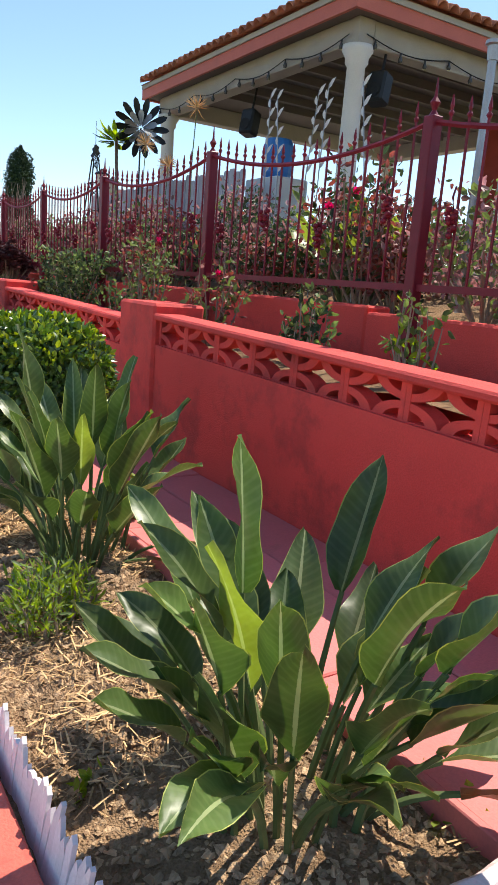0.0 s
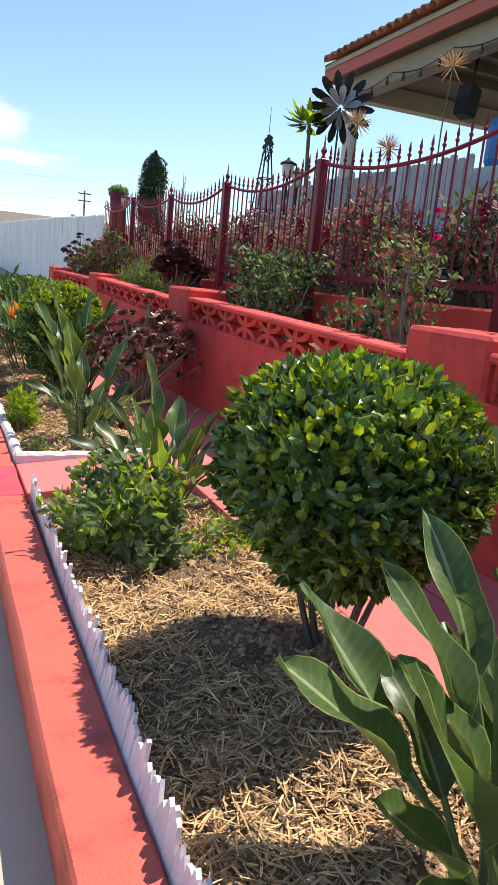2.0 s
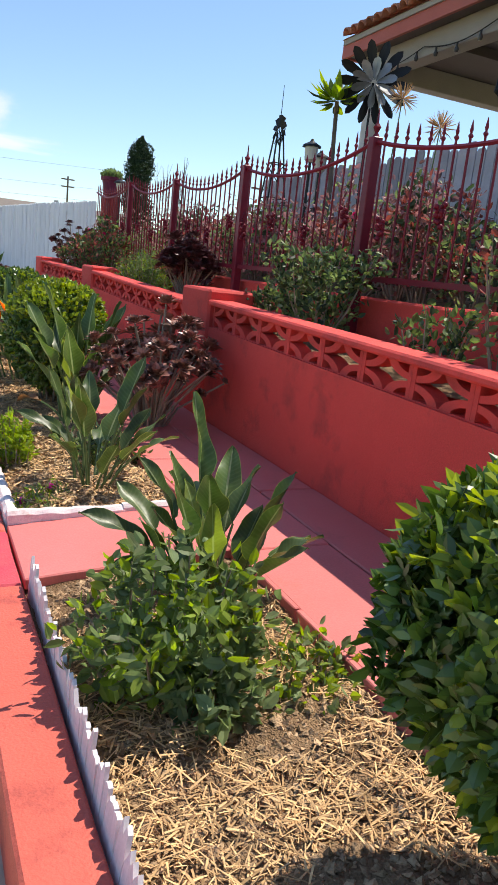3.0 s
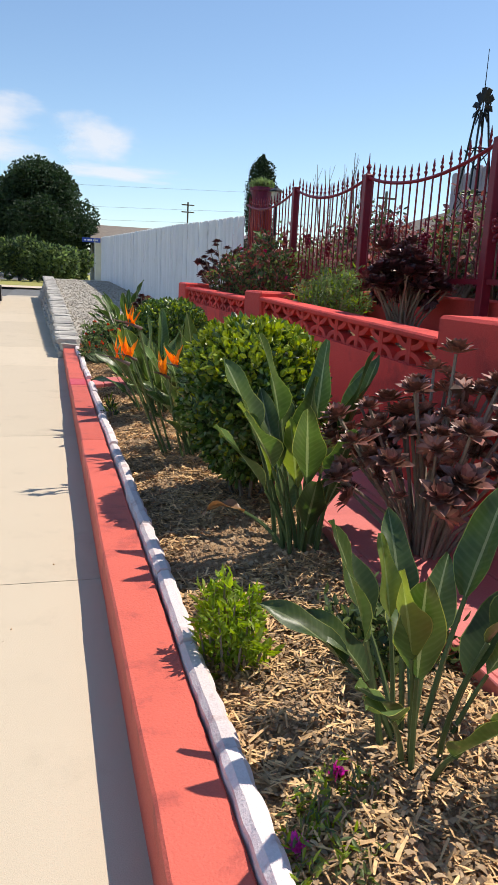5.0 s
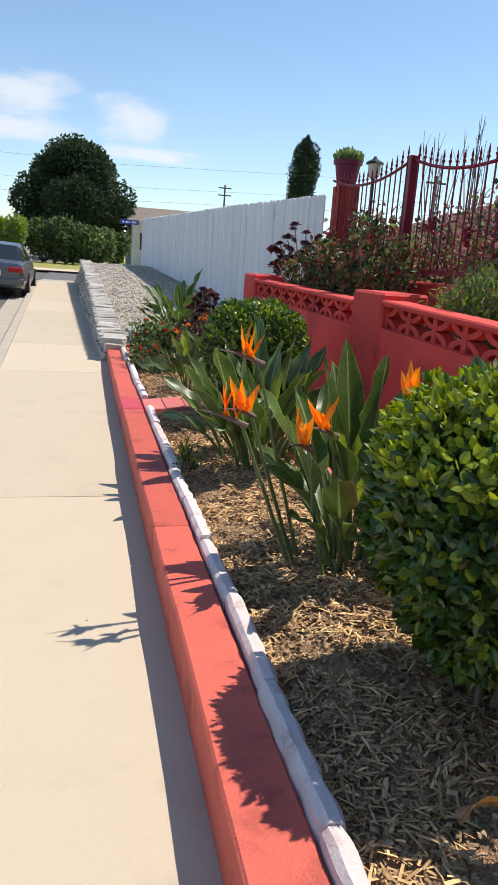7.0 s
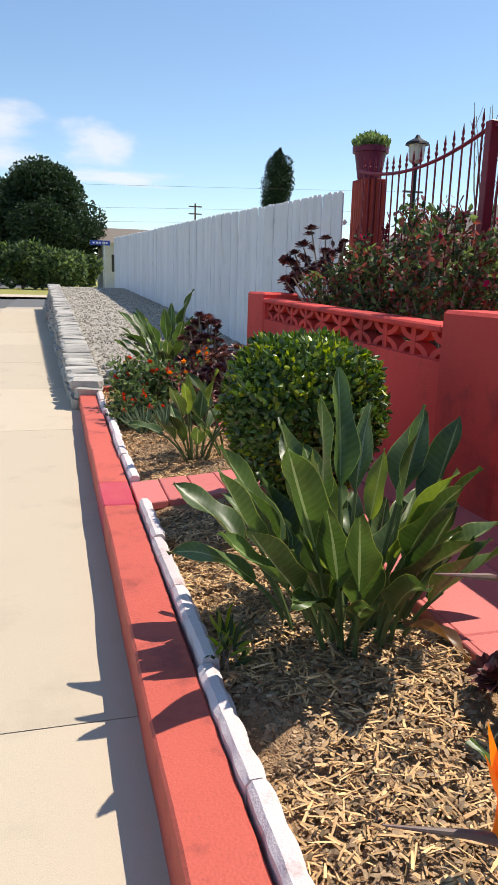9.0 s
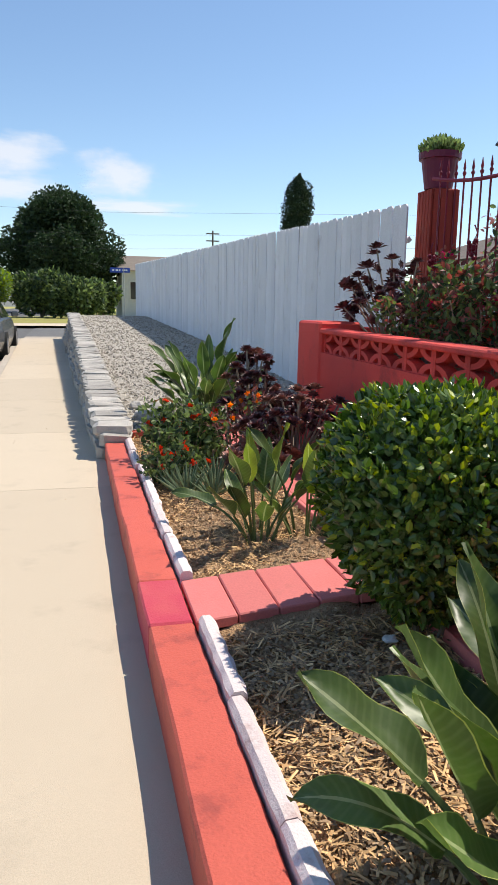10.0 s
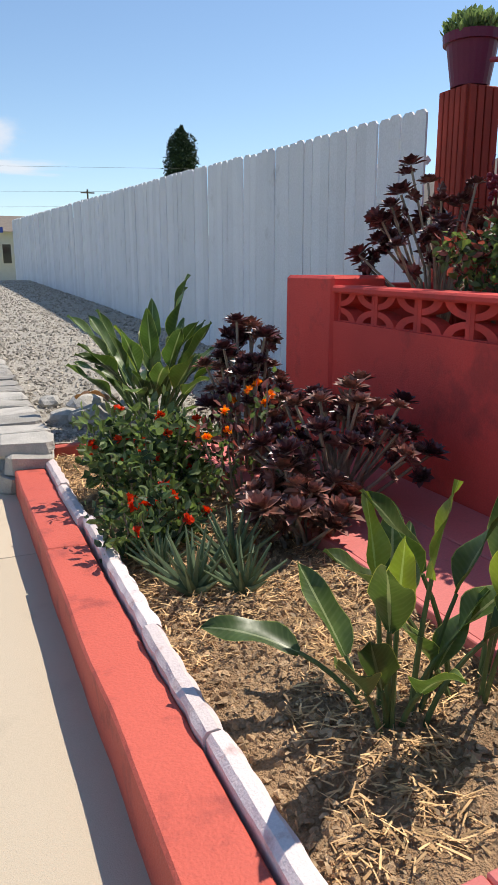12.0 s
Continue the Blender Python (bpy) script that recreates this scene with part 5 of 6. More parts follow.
ho = thing("house", "single-storey pale house with grey shingle roof", "house", pose(5.2, 80, walk_z(80)))
bm = bmesh.new()
box(bm, 0.5, 18, 0.5, 10, -0.5, 4.0)
part("wall", bm, HOUSE_WALL, ho)
bm = bmesh.new()
v = [bm.verts.new(p) for p in ((0, 0, 3.95), (18.6, 0, 3.95), (18.6, 10.6, 3.95), (0, 10.6, 3.95), (0.3, 5.3, 5.6), (18.3, 5.3, 5.6))]
for f in ((0, 1, 5, 4), (1, 2, 5), (2, 3, 4, 5), (3, 0, 4), (3, 2, 1, 0)):
    bm.faces.new([v[i] for i in f])
part("roof", bm, SHINGLE, ho)
bm = bmesh.new()
box(bm, 9.5, 9.9, 5.0, 5.4, 5.3, 6.1)
part("chimney", bm, HOUSE_WALL, ho)
for x in (1.2, 3.0, 6.0):
    wi = part("window", finish((lambda b: (box(b, x, x + 0.9, 0.44, 0.5, 1.2, 3.0), b)[1])(bmesh.new()), "window", CEMENT), None, ho)
    bm = bmesh.new()
    box(bm, x + 0.1, x + 0.8, 0.42, 0.437, 1.3, 2.9)
    part("pane", bm, GLASS, wi)

# neighbour's long roof beyond the garden
nb = thing("neighbour_house", "neighbouring house with pale shingle roof", "house", pose(13.5, 27, 0))
bm = bmesh.new()
box(bm, 0, 12, 0, 9, 0, 3.1)
part("wall", bm, HOUSE_WALL, nb)
bm = bmesh.new()
v = [bm.verts.new(p) for p in ((-0.6, -0.6, 3.05), (12.6, -0.6, 3.05), (12.6, 9.6, 3.05), (-0.6, 9.6, 3.05), (3.6, 4.5, 4.7), (8.4, 4.5, 4.7))]
for f in ((0, 1, 5, 4), (1, 2, 5), (2, 3, 4, 5), (3, 0, 4), (3, 2, 1, 0)):
    bm.faces.new([v[i] for i in f])
part("roof", bm, SHINGLE, nb)

# street-name sign
sg = thing("street_sign", "blue street-name sign on a thin grey post", "sign", pose(3.9, 52, walk_z(52) - 0.1))
bm = bmesh.new()
tube(bm, [(0, 0, 0), (0, 0, 3.05)], 0.035, n=6)
part("post", bm, GALV, sg)
bm = bmesh.new()
box(bm, -0.75, 0.35, -0.015, 0.015, 2.78, 3.05)
pn = part("name_panel", bm, BLUE_SIGN, sg)
bm = bmesh.new()
for k, w in enumerate((0.1, 0.14, 0.08, 0.16, 0.1)):
    box(bm, -0.62 + k * 0.18, -0.62 + k * 0.18 + w, -0.02, -0.016, 2.87, 2.96)
part("lettering_bars", bm, WHITE_BAR, pn)

up = thing("utility_pole", "distant dark wooden utility pole with crossarms", "pole", pose(29.0, 156.5, -2.0))
bm = bmesh.new()
tube(bm, [(0, 0, -1), (0, 0, 18.3)], 0.22, 0.16, 8)
part("pole", bm, POLE_WOOD, up)
for z in (17.6, 16.2):
    bm = bmesh.new()
    box(bm, -1.3, 1.3, -0.1, 0.1, z, z + 0.22)
    part("crossarm", bm, POLE_WOOD, up)
for x, y0 in ((-40, 66), (30, 66)):
    wp = thing("utility_pole", "dark wooden utility pole beside the street", "pole", pose(x, y0, 0))
    bm = bmesh.new()
    tube(bm, [(0, 0, -0.5), (0, 0, 9.6)], 0.16, 0.12, 8)
    part("pole", bm, POLE_WOOD, wp)
    bm = bmesh.new()
    box(bm, -0.9, 0.9, -0.07, 0.07, 8.95, 9.1)
    part("crossarm", bm, POLE_WOOD, wp)
wr = thing("power_lines", "thin overhead power lines across the street", "cables")
for z in (8.2, 6.6, 5.6):
    bm = bmesh.new()
    tube(bm, [(-40, 66, z + 0.8), (-12, 66, z), (4, 66, z - 0.1), (30, 66, z + 0.8)], 0.007, n=4)
    part("wire", bm, BLACK_IRON, wr)

# hills at the horizon
sheet("backdrop_hill", list(np.linspace(-1500, 700, 60)), [1400, 1500, 1600], lambda x, y: (-20 if y == 1400 else 30 + 26 * noise.noise(Vector((x / 260, 0, 3))) + 40 * math.exp(-((x + 420) / 330) ** 2)) if y < 1600 else -20, HILL, "hazy low hills beyond the town", "hill")


def car(name, label, x, y, paint, seed):
    """A saloon seen from behind; origin on the road under the middle of the rear bumper."""
    c = thing(name, label, "car", pose(x, y, walk_z(y) - 0.13, math.degrees(math.atan(0.022)) if y < 35 else 0), group="parked cars")
    # side outline stations: (y, half width, z bottom, z shoulder)
    bm = bmesh.new()
    st = ((0.0, 0.74, 0.38, 0.80), (0.06, 0.84, 0.30, 0.93), (0.5, 0.90, 0.22, 1.0), (1.2, 0.915, 0.2, 1.0), (2.6, 0.915, 0.2, 0.97), (3.5, 0.905, 0.2, 0.93), (4.3, 0.86, 0.24, 0.82), (4.68, 0.7, 0.34, 0.66))
    rows = []
    for yy, w, zb, zs in st:
        h = zs - zb
        prof = ((-w * 0.92, zb), (-w, zb + h * 0.3), (-w, zb + h * 0.62), (-w * 0.95, zb + h * 0.92), (-w * 0.82, zs), (0, zs + 0.035), (w * 0.82, zs), (w * 0.95, zb + h * 0.92), (w, zb + h * 0.62), (w, zb + h * 0.3), (w * 0.92, zb))
        rows.append([bm.verts.new((px, yy, pz)) for px, pz in prof])
    for a, b in zip(rows, rows[1:]):
        for k in range(11):
            bm.faces.new((a[k], a[(k + 1) % 11], b[(k + 1) % 11], b[k]))
    bm.faces.new(rows[0])
    bm.faces.new(rows[-1][::-1])
    bmesh.ops.recalc_face_normals(bm, faces=bm.faces[:])
    part("body", bm, paint, c, smooth=False)
    bm = bmesh.new()
    rows = []
    for yy, w, z in ((0.55, 0.78, 1.0), (1.25, 0.66, 1.38), (1.9, 0.66, 1.45), (2.5, 0.66, 1.42), (3.35, 0.76, 0.97)):
        rows.append([bm.verts.new((px, yy, pz)) for px, pz in ((-0.8, 0.95), (-w, z - 0.06 if z > 1.1 else z - 0.01), (-w * 0.85, z), (0, z + 0.03), (w * 0.85, z), (w, z - 0.06 if z > 1.1 else z - 0.01), (0.8, 0.95))])
    for i, (a, b) in enumerate(zip(rows, rows[1:])):
        for k in range(6):
            f = bm.faces.new((a[k], a[k + 1], b[k + 1], b[k]))
            f.material_index = 1 if (i in (0, 3) and 1 <= k <= 4) or k in (0, 5) else 0
    part("cabin", finish(bm, "cabin", (paint, GLASS)), None, c)
    for sx in (-1, 1):
        for yy in (0.95, 3.75):
            wh = part("wheel", finish((lambda b: (bmesh.ops.create_cone(b, cap_ends=True, segments=20, radius1=0.33, radius2=0.33, depth=0.22), b)[1])(bmesh.new()), "wheel", RUBBER), None, c, at=pose(sx * 0.83, yy, 0.33, 0, 90))
            part("rim", finish((lambda b: (bmesh.ops.create_cone(b, cap_ends=True, segments=14, radius1=0.21, radius2=0.19, depth=0.235), b)[1])(bmesh.new()), "rim", RIM), None, wh)
        bm = bmesh.new()
        box(bm, min(sx * 0.44, sx * 0.83), max(sx * 0.44, sx * 0.83), -0.012, 0.16, 0.70, 0.84, 0.02)
        part("tail_light", bm, TAIL_RED, c, "red tail light")
        bm = bmesh.new()
        box(bm, min(sx * 0.9, sx * 1.08), max(sx * 0.9, sx * 1.08), 2.75, 2.9, 0.95, 1.1, 0.03)
        part("wing_mirror", bm, paint, c)
    bm = bmesh.new()
    box(bm, -0.26, 0.26, -0.016, 0.01, 0.62, 0.74, 0.005)
    part("number_plate", bm, WHITE_BAR, c, "pale number plate")
    bm = bmesh.new()
    box(bm, -0.84, 0.84, -0.05, 0.2, 0.34, 0.56, 0.04)
    part("bumper", bm, paint, c)


car("saloon_car", "grey metallic saloon parked at the kerb", -1.42, 28.2, CAR_PAINT, 1)
car("saloon_car", "pale grey car parked farther up the street", -5.6, 52, CAR_PAINT, 2)
car("saloon_car", "white car parked far along the street", -7.6, 63, CAR_WHITE, 3)
car("saloon_car", "dark car parked far along the street", -8.2, 50, CAR_PAINT, 4)

# clouds, far off
def cloud(name, x, y, z, w, h, seed):
    m = bpy.data.materials.new("cloud")
    m.use_nodes = True
    n, l = m.node_tree.nodes, m.node_tree.links
    tc = n.new("ShaderNodeTexCoord")
    ns = n.new("ShaderNodeTexNoise")
    ns.noise_dimensions = "4D"
    ns.inputs["Scale"].default_value, ns.inputs["Detail"].default_value, ns.inputs["W"].default_value = 2.6, 9, seed
    ns.inputs["Roughness"].default_value = 0.58
    l.new(tc.outputs["Generated"], ns.inputs["Vector"])
    gr = n.new("ShaderNodeTexGradient")
    gr.gradient_type = "SPHERICAL"
    mp = n.new("ShaderNodeMapping")
    mp.inputs["Location"].default_value = (-1, -1, 0)
    mp.inputs["Scale"].default_value = (2, 2, 0)
    l.new(tc.outputs["Generated"], mp.inputs["Vector"])
    l.new(mp.outputs["Vector"], gr.inputs["Vector"])
    ad = n.new("ShaderNodeMath")
    ad.operation = "MULTIPLY_ADD"
    l.new(ns.outputs["Fac"], ad.inputs[0])
    ad.inputs[1].default_value = 1.5
    ad.inputs[2].default_value = -0.98
    su = n.new("ShaderNodeMath")
    su.operation = "ADD"
    l.new(ad.outputs[0], su.inputs[0])
    l.new(gr.outputs["Fac"], su.inputs[1])
    mr = n.new("ShaderNodeMapRange")
    mr.interpolation_type = "SMOOTHSTEP"
    mr.inputs["From Min"].default_value, mr.inputs["From Max"].default_value = -0.05, 0.6
    mr.inputs["To Max"].default_value = 0.72
    l.new(su.outputs[0], mr.inputs["Value"])
    em = n.new("ShaderNodeEmission")
    em.inputs["Color"].default_value = (0.93, 0.93, 0.97, 1)
    tp = n.new("ShaderNodeBsdfTransparent")
    ms = n.new("ShaderNodeMixShader")
    l.new(mr.outputs["Result"], ms.inputs["Fac"])
    l.new(tp.outputs[0], ms.inputs[1])
    l.new(em.outputs[0], ms.inputs[2])
    l.new(ms.outputs[0], n["Material Output"].inputs["Surface"])
    bm = bmesh.new()
    bmesh.ops.create_grid(bm, x_segments=1, y_segments=1, size=1)
    ob = part(name, bm, m)
    ob.matrix_basis = Matrix.LocRotScale((x, y, z), Euler((math.pi / 2, 0, math.atan2(-x, y))), (w, h, 1))
    ob.visible_shadow = False
    tagged(ob, "soft white cumulus cloud low in the sky", "cloud", kind="structure")


cloud("backdrop_cloud", -92, 1400, 262, 150, 52, 1.0)
cloud("backdrop_cloud", 88, 1400, 236, 105, 58, 5.0)
cloud("backdrop_cloud", 130, 1400, 180, 150, 22, 9.0)
cloud("backdrop_cloud", -140, 1400, 205, 190, 40, 14.0)

# ---- small pieces of pavement, kerb, path and walls ----
def bar_mesh(name, x0, x1, z0, z1, length, bevel, material, seed=0, wob=0.0, cuts=0):
    bm = bmesh.new()
    box(bm, x0, x1, 0, length, z0, z1, bevel)
    if cuts:
        bmesh.ops.subdivide_edges(bm, edges=[e for e in bm.edges if e.calc_length() > length * 0.5], cuts=cuts)
        for v in bm.verts:
            v.co += Vector((noise.noise(v.co * 3 + Vector((seed, 0, 0))), 0, noise.noise(v.co * 3 + Vector((0, seed, 5))))) * wob
    return finish(bm, name, material)


# pavement slabs between scored joints
JOINTS = (-9.3, -6.2, -3.2, -0.6, 2.5, 5.6, 8.74, 11.95, 16.78, 19.2, 21.7, 24.2, 26.6, 29.1, 31.6, 34.7)
for y0, y1 in zip(JOINTS, JOINTS[1:]):
    y1 -= 0.006
    bm = bmesh.new()
    vs = box(bm, 0.0, 1.40, 0, 1, -0.25, 0.0)
    for v in vs:
        yy = y0 + (y1 - y0) * v.co.y
        v.co = Vector((v.co.x + walk_x(yy), yy, v.co.z + walk_z(yy)))
    part("slab", bm, WALK, pavement)
bm = bmesh.new()
box(bm, -0.5, 1.3, 34.71, 36.2, 0.0, 0.385)
part("ramp", bm, GUTTER, pavement)
bm = bmesh.new()
r = random.Random(6)
for k in range(45):
    a, y = r.uniform(0.1, 1.2), r.uniform(0, 20)
    bmesh.ops.create_icosphere(bm, subdivisions=1, radius=r.uniform(0.0015, 0.006), matrix=Matrix.Translation((a + walk_x(y), y, walk_z(y) + 0.003)))
tagged(part("grit", bm, CLOD), "bits of dry soil and leaf on the pavement", "debris", kind="stuff")

# red kerb: long painted blocks
kerb = tagged(new("red_kerb"), "red painted concrete kerb edging the garden", "kerb", kind="structure")
for k, (y0, y1, m) in enumerate(((-6, -2.1, KERB_RED), (-2.1, 1.9, KERB_RED), (1.9, 5.75, KERB_RED), (5.75, 6.33, MAGENTA), (6.33, 10.9, KERB_RED), (10.9, 13.72, KERB_RED), (13.72, 14.2, MAGENTA), (14.2, 16.34, KERB_RED), (16.34, 17.75, KERB_RED))):
    gap = 0.004 if k in (1, 5, 7) else 0.001
    part("kerb_block", bar_mesh("kerb_block", 1.299 + 0.004 * (k == 8), 1.487, -0.06, 0.2 - 0.006 * (k == 8), y1 - y0 - gap, 0.009, m, k, 0.006, 14), None, kerb, at=pose(0, y0, 0))

# path and cross paths: painted concrete tiles
path = tagged(new("garden_path"), "pinkish red painted concrete path along the wall", "path", kind="structure")
rng = random.Random(21)
for row, (x0, x1) in enumerate(((2.435, 2.905), (2.912, 3.27))):
    slabs = [bar_mesh("tile", x0, x1, -0.05, 0.0, 1.492, 0.006, TILE, k + 5 * row, 0.004, 5) for k in range(3)]
    y = -3.2 - 0.7 * row
    k = 0
    while y < 17.0:
        part("tile", slabs[k % 3], None, path, at=pose(0, y, 0.262 + rng.uniform(-0.005, 0.004), 0, 0, rng.uniform(-0.15, 0.15)))
        y += 1.498
        k += 1
for k in range(36):
    y = -3.2 + k * 0.6
    if y > 17.4:
        break
    bm = bmesh.new()
    box(bm, 2.405, 2.432, y, y + 0.588, 0.08, 0.268, 0.004)
    part("path_edge", bm, TILE, path)
cross = bar_mesh("tile", 0, 0.178, -0.05, 0.0, 0.46, 0.006, TILE)
for k in range(5):
    part("tile", cross, None, path, at=pose(1.5 + k * 0.182, 13.72, 0.196 + k * 0.0155 + rng.uniform(-0.002, 0.002), 0, -4.6, rng.uniform(-0.5, 0.5)))
cross = bar_mesh("tile", 0, 0.925, -0.05, 0.0, 0.62, 0.006, TILE, 3, 0.004, 5)
part("tile", cross, None, path, at=pose(1.5, 5.81, 0.19, 0, -4.2, 0))
cross = bar_mesh("tile", 0, 0.45, -0.05, 0.0, 0.9, 0.006, TILE)
for k in range(2):
    for j in range(3):
        part("tile", cross, None, path, at=pose(1.5 + k * 0.454, -2.3 + j * 0.905, 0.195 + k * 0.0365, 0, -4.6, 0))
bm = bmesh.new()
box(bm, 2.05, 2.5, 18.1, 18.2, 0.1, 0.24, 0.01)
box(bm, 1.56, 2.04, 18.1, 18.2, 0.1, 0.235, 0.01)
part("path_edge", bm, KERB_RED, path)

# white scalloped edging stones
def edger_mesh(length, seed):
    bm = bmesh.new()
    n = 26
    rows = []
    for k in range(n + 1):
        u = k / n
        y = length * u
        w = 0.004 * abs(math.sin(u * math.pi * 4)) + 0.004 * noise.noise(Vector((u * 6, seed, 0)))
        h = 0.005 * abs(math.sin(u * math.pi * 4)) + 0.006 * noise.noise(Vector((u * 8, seed, 3)))
        rows.append([bm.verts.new((x, y, z)) for x, z in ((-0.032 - w, -0.12), (-0.03 - w, 0.0 + h), (-0.016, 0.016 + h), (0.016, 0.016 + h), (0.03 + w, 0.0 + h), (0.032 + w, -0.12))])
    for a, b in zip(rows, rows[1:]):
        for k in range(5):
            bm.faces.new((a[k], b[k], b[k + 1], a[k + 1]))
    bm.faces.new(rows[0][::-1])
    bm.faces.new(rows[-1])
    bmesh.ops.recalc_face_normals(bm, faces=bm.faces[:])
    return finish(bm, "edging_stone", EDGER)


EDGERS = [edger_mesh(0.598, k) for k in range(4)]
edging = tagged(new("bed_edging"), "chipped white painted scalloped edging stones", "edging", kind="structure")
for y0, n in ((6.45, 12), (14.2, 6)):
    for k in range(n):
        part("edging_stone", EDGERS[(k * 3 + n) % 4], None, edging, at=pose(1.527 + rng.uniform(-0.008, 0.008), y0 + k * 0.602, 0.222 + rng.uniform(-0.008, 0.006), rng.uniform(-1, 1), rng.uniform(-6, 6), rng.uniform(-0.8, 0.8)))
for k in range(2):
    part("edging_stone", EDGERS[k], None, edging, at=pose(2.1 + k * 0.565, 6.45 + rng.uniform(0, 0.015), 0.236 + k * 0.014, 0, 0, 90))
for k in range(2):
    part("edging_stone", EDGERS[k + 1], None, edging, at=pose(2.72 - k * 0.6, 0.46, 0.29 - k * 0.05, 0, 0, 90))

# white picket edging of the first bed, broken and leaning
strip_edge = thing("picket_edging", "low white jagged picket edging along the red kerb", "edging")


def tooth_mesh(seed):
    r = random.Random(seed)
    bm = bmesh.new()
    h = r.uniform(0.105, 0.16)
    w = 0.0155
    prof = ((-w, -0.09), (w, -0.09), (w, h - r.uniform(0.0, 0.045)), (r.uniform(-0.006, 0.006), h), (-w, h - r.uniform(0.0, 0.05)))
    a = [bm.verts.new((-0.006, y, z)) for y, z in prof]
    b = [bm.verts.new((0.006, y, z)) for y, z in prof]
    bm.faces.new(a)
    bm.faces.new(b[::-1])
    for k in range(5):
        bm.faces.new((a[k], b[k], b[(k + 1) % 5], a[(k + 1) % 5]))
    bmesh.ops.recalc_face_normals(bm, faces=bm.faces[:])
    return finish(bm, "picket", PICKET_WHITE)


TEETH = [tooth_mesh(k) for k in range(9)]
for k in range(184):
    y = -0.35 + k * 0.0334
    if 0.25 < y < 0.42:
        continue
    part("picket", TEETH[rng.randrange(9)], None, strip_edge, at=pose(1.508 + 0.012 * math.sin(y * 1.3), y, 0.17, 0, 5 + 6 * math.sin(y * 2.1) + rng.uniform(-2, 2), rng.uniform(-4, 4)))

bm = bmesh.new()
tube(bm, [(1.516 + 0.012 * math.sin(y * 1.3), y, 0.21) for y in np.linspace(-0.35, 5.78, 60)], 0.006, n=4)
part("rail", bm, PICKET_WHITE, strip_edge)

# pierced blocks of the band
def breeze_mesh(w, h, d):
    bm = bmesh.new()

    def slab(poly_a, poly_b):
        n = len(poly_a)
        fr = [bm.verts.new((-d, p[0], p[1])) for p in poly_a], [bm.verts.new((-d, p[0], p[1])) for p in poly_b]
        bk = [bm.verts.new((d, p[0], p[1])) for p in poly_a], [bm.verts.new((d, p[0], p[1])) for p in poly_b]
        for k in range(n - 1):
            bm.faces.new((fr[0][k], fr[0][k + 1], fr[1][k + 1], fr[1][k]))
            bm.faces.new((bk[0][k + 1], bk[0][k], bk[1][k], bk[1][k + 1]))
            bm.faces.new((fr[0][k + 1], fr[0][k], bk[0][k], bk[0][k + 1]))
            bm.faces.new((fr[1][k], fr[1][k + 1], bk[1][k + 1], bk[1][k]))
    for sx in (-1, 1):
        for sz in (-1, 1):
            pa, pb = [], []
            for k in range(9):
                a = math.pi / 2 * k / 8
                pa.append((sx * w * (1 - 0.63 * math.cos(a)), sz * h * (1 - 0.63 * math.sin(a))))
                pb.append((sx * w * (1 - 0.97 * math.cos(a)), sz * h * (1 - 0.97 * math.sin(a))))
            slab(pa, pb)
    for x0, x1, z0, z1 in ((-w, -w + 0.03, -h, h), (w - 0.03, w, -h, h), (-w + 0.03, w - 0.03, -h, -h + 0.012), (-w + 0.03, w - 0.03, h - 0.012, h)):
        box(bm, -d - 0.004, d + 0.004, x0, x1, z0, z1)
    bmesh.ops.recalc_face_normals(bm, faces=bm.faces[:])
    return finish(bm, "pierced_block", STUCCO)


for y0, y1, t0, top in SECTIONS:
    n = round((y1 - y0) / 0.42)
    w = (y1 - y0) / n
    me = breeze_mesh(w / 2 - 0.001, 0.0945, 0.045)
    for k in range(n):
        part("pierced_block", me, None, wall, at=pose(3.352, y0 + w * (k + 0.5), t0 + (top - t0) * (k + 0.5) / n - 0.132, math.degrees(math.atan((top - t0) / (y1 - y0)))))

# straw, clods and pebbles
def strewn(name, label, category, n, place, length, width, material, seed, thick=0.0):
    r = random.Random(seed)
    verts, faces = [], []
    for k in range(n):
        p = place(r)
        if p is None:
            continue
        a = r.uniform(0, 6.28)
        ln, w = length * r.uniform(0.35, 1.3), width * r.uniform(0.6, 1.4)
        d = Vector((math.cos(a), math.sin(a), r.uniform(-0.4, 0.4)))
        s = Vector((-math.sin(a), math.cos(a), r.uniform(-0.5, 0.5)))
        b = len(verts)
        m = p + Vector((0, 0, r.uniform(0.002, 0.03)))
        up = Vector((0, 0, max(thick, width * 0.5)))
        verts += [m - d * ln / 2 - s * w, m - d * ln / 2 + s * w, m + s * w + up, m - s * w + up, m + d * ln / 2 + s * w * 0.6, m + d * ln / 2 - s * w * 0.6, m - up * 0.5]
        faces += [(b, b + 1, b + 2, b + 3), (b + 3, b + 2, b + 4, b + 5), (b, b + 6, b + 1), (b + 5, b + 4, b + 6), (b + 1, b + 6, b + 4, b + 2), (b, b + 3, b + 5, b + 6)]
    me = bpy.data.meshes.new(name)
    me.from_pydata([tuple(v) for v in verts], [], faces)
    me.materials.append(material)
    return tagged(new(name, me), label, category, kind="stuff")


def bed_place(y0, y1, thr):
    def f(r):
        y = r.uniform(y0, y1)
        x = r.uniform(1.56, 2.4)
        if noise.noise(Vector((x * 1.7, y * 1.7, 2))) < thr:
            return None
        return Vector((x, y, soil_z(x, y)))
    return f


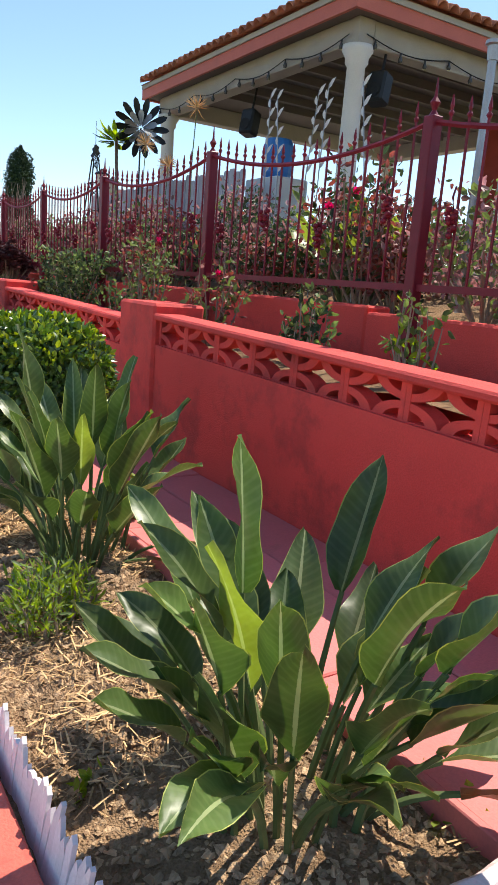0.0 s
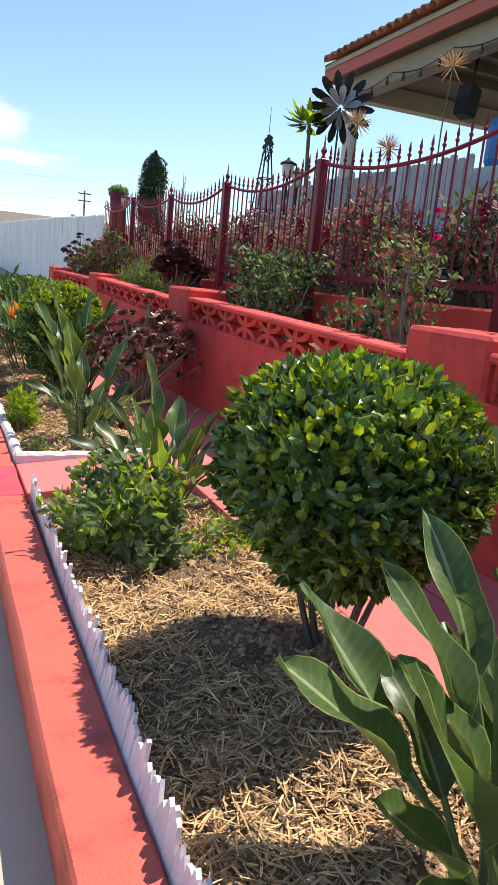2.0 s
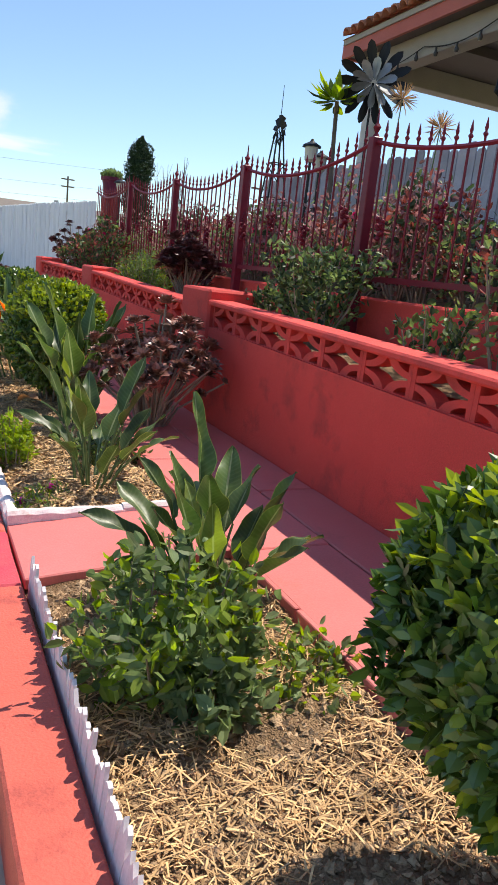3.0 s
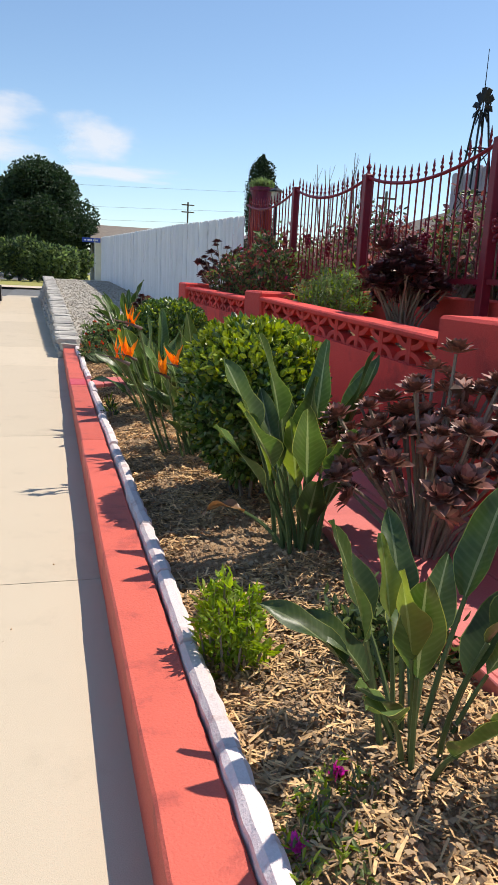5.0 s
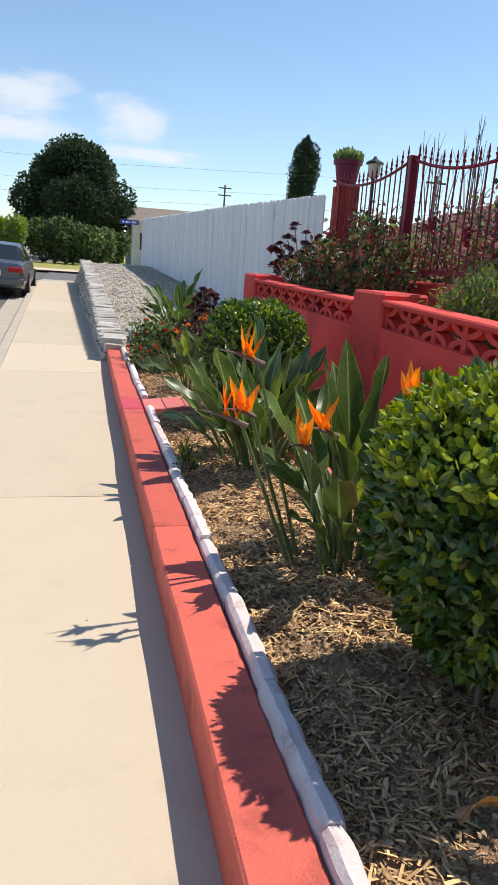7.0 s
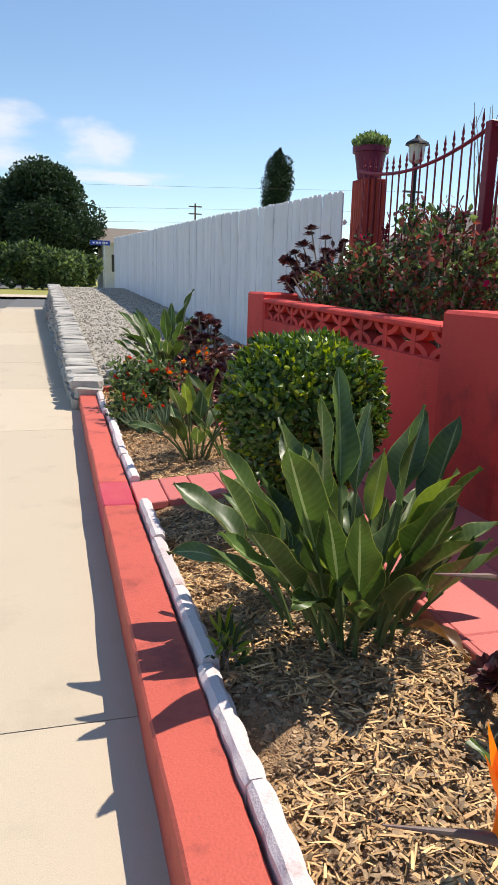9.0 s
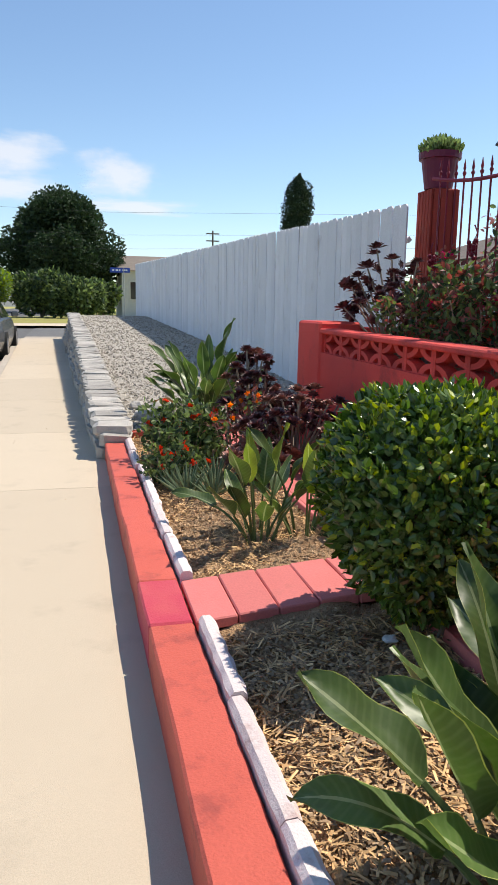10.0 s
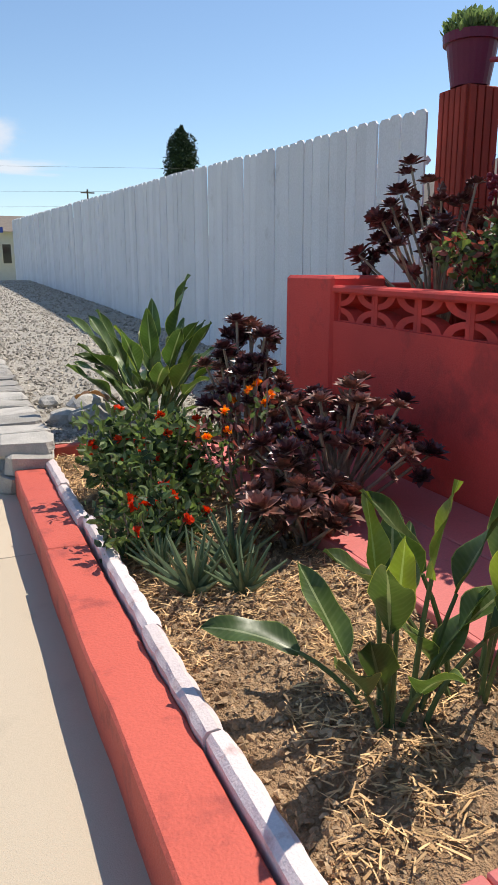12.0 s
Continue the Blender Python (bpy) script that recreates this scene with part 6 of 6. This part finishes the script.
strewn("straw_mulch", "dry yellow straw strewn over the soil", "mulch", 11000, bed_place(2.3, 5.75, -0.2), 0.062, 0.0021, STRAW, 1)
strewn("straw_mulch", "thin scatter of dry straw on bare soil", "mulch", 1400, bed_place(0.55, 2.3, -0.05), 0.07, 0.0024, STRAW, 6)
strewn("straw_mulch", "dry straw and wood chips over the soil", "mulch", 17000, bed_place(6.5, 13.6, -0.22), 0.062, 0.0032, STRAW, 2)
strewn("wood_chips", "pale wood chips over the soil", "mulch", 12000, bed_place(6.5, 13.6, -0.3), 0.026, 0.0055, CHIP, 3, 0.004)
strewn("straw_mulch", "dry straw and wood chips over the soil", "mulch", 7000, bed_place(14.25, 18.0, -0.1), 0.06, 0.0022, STRAW, 4)
strewn("wood_chips", "pale wood chips over the soil", "mulch", 1500, bed_place(14.25, 18.0, -0.3), 0.022, 0.0045, CHIP, 5, 0.004)


def lumps(name, label, category, n, place, size, material, seed):
    r = random.Random(seed)
    verts, faces = [], []
    shape = [Vector(v) for v in ((0, 0, 0.7), (1, 0, 0), (0, 1, 0), (-1, 0, 0), (0, -1, 0), (0, 0, -0.5))]
    tri = ((0, 1, 2), (0, 2, 3), (0, 3, 4), (0, 4, 1), (5, 2, 1), (5, 3, 2), (5, 4, 3), (5, 1, 4))
    for k in range(n):
        p = place(r)
        if p is None:
            continue
        s = size * r.uniform(0.3, 1.0) ** 2 + 0.004
        a = r.uniform(0, 6.28)
        b = len(verts)
        for v in shape:
            q = Vector((v.x * math.cos(a) - v.y * math.sin(a), v.x * math.sin(a) + v.y * math.cos(a), v.z)) + rand_dir(r) * 0.45
            verts.append(p + q * s)
        faces += [tuple(b + i for i in t) for t in tri]
    me = bpy.data.meshes.new(name)
    me.from_pydata([tuple(v) for v in verts], [], faces)
    me.materials.append(material)
    return tagged(new(name, me), label, category, kind="stuff")


for k, (y0, y1) in enumerate(BEDS):
    lumps("soil_clods", "loose crumbs and clods of dry soil", "soil", int(2100 * (y1 - y0)), bed_place(y0 + 0.04, y1 - 0.04, -2), 0.015, CLOD, 40 + k)


def gravel_place(r):
    y = 18.2 + 16.2 * r.random() ** 1.8
    x0 = walk_x(y) + 1.62 + 0.36 * (stone_top(y) - walk_z(y) - 0.3)
    x = r.uniform(x0, fence_x(y))
    return Vector((x, y, gravel_z(y) + 0.005))


lumps("gravel_stones", "loose pale gravel stones on the slope", "gravel", 14000, gravel_place, 0.024, PEBBLE, 50)
r = random.Random(9)
for k, (x, y, s) in enumerate(((1.95, 18.6, 0.17), (2.15, 18.45, 0.13), (1.78, 18.75, 0.12), (2.0, 19.1, 0.15), (1.75, 19.3, 0.1), (2.3, 18.8, 0.14), (2.25, 19.4, 0.09))):
    bm = bmesh.new()
    bmesh.ops.create_icosphere(bm, subdivisions=2, radius=s)
    for v in bm.verts:
        v.co *= 1 + 0.28 * noise.noise(v.co.normalized() * 1.7 + Vector((k * 5, 0, 0)))
        v.co.z *= 0.65
    ob = part("boulder", bm, STONE, at=pose(x, y, gravel_z(y) + s * 0.3))
    tagged(ob, "rough pale boulder lying on the gravel", "boulder", group="boulders")
lt = thing("paper_scrap", "crumpled white scrap of paper on the mulch", "litter", pose(2.2, 13.35, soil_z(2.2, 13.35) + 0.01))
bm = bmesh.new()
bmesh.ops.create_icosphere(bm, subdivisions=2, radius=0.03)
for v in bm.verts:
    v.co *= 1 + 0.4 * noise.noise(v.co * 60)
    v.co.z *= 0.5
part("scrap", bm, WHITE_BAR, lt)
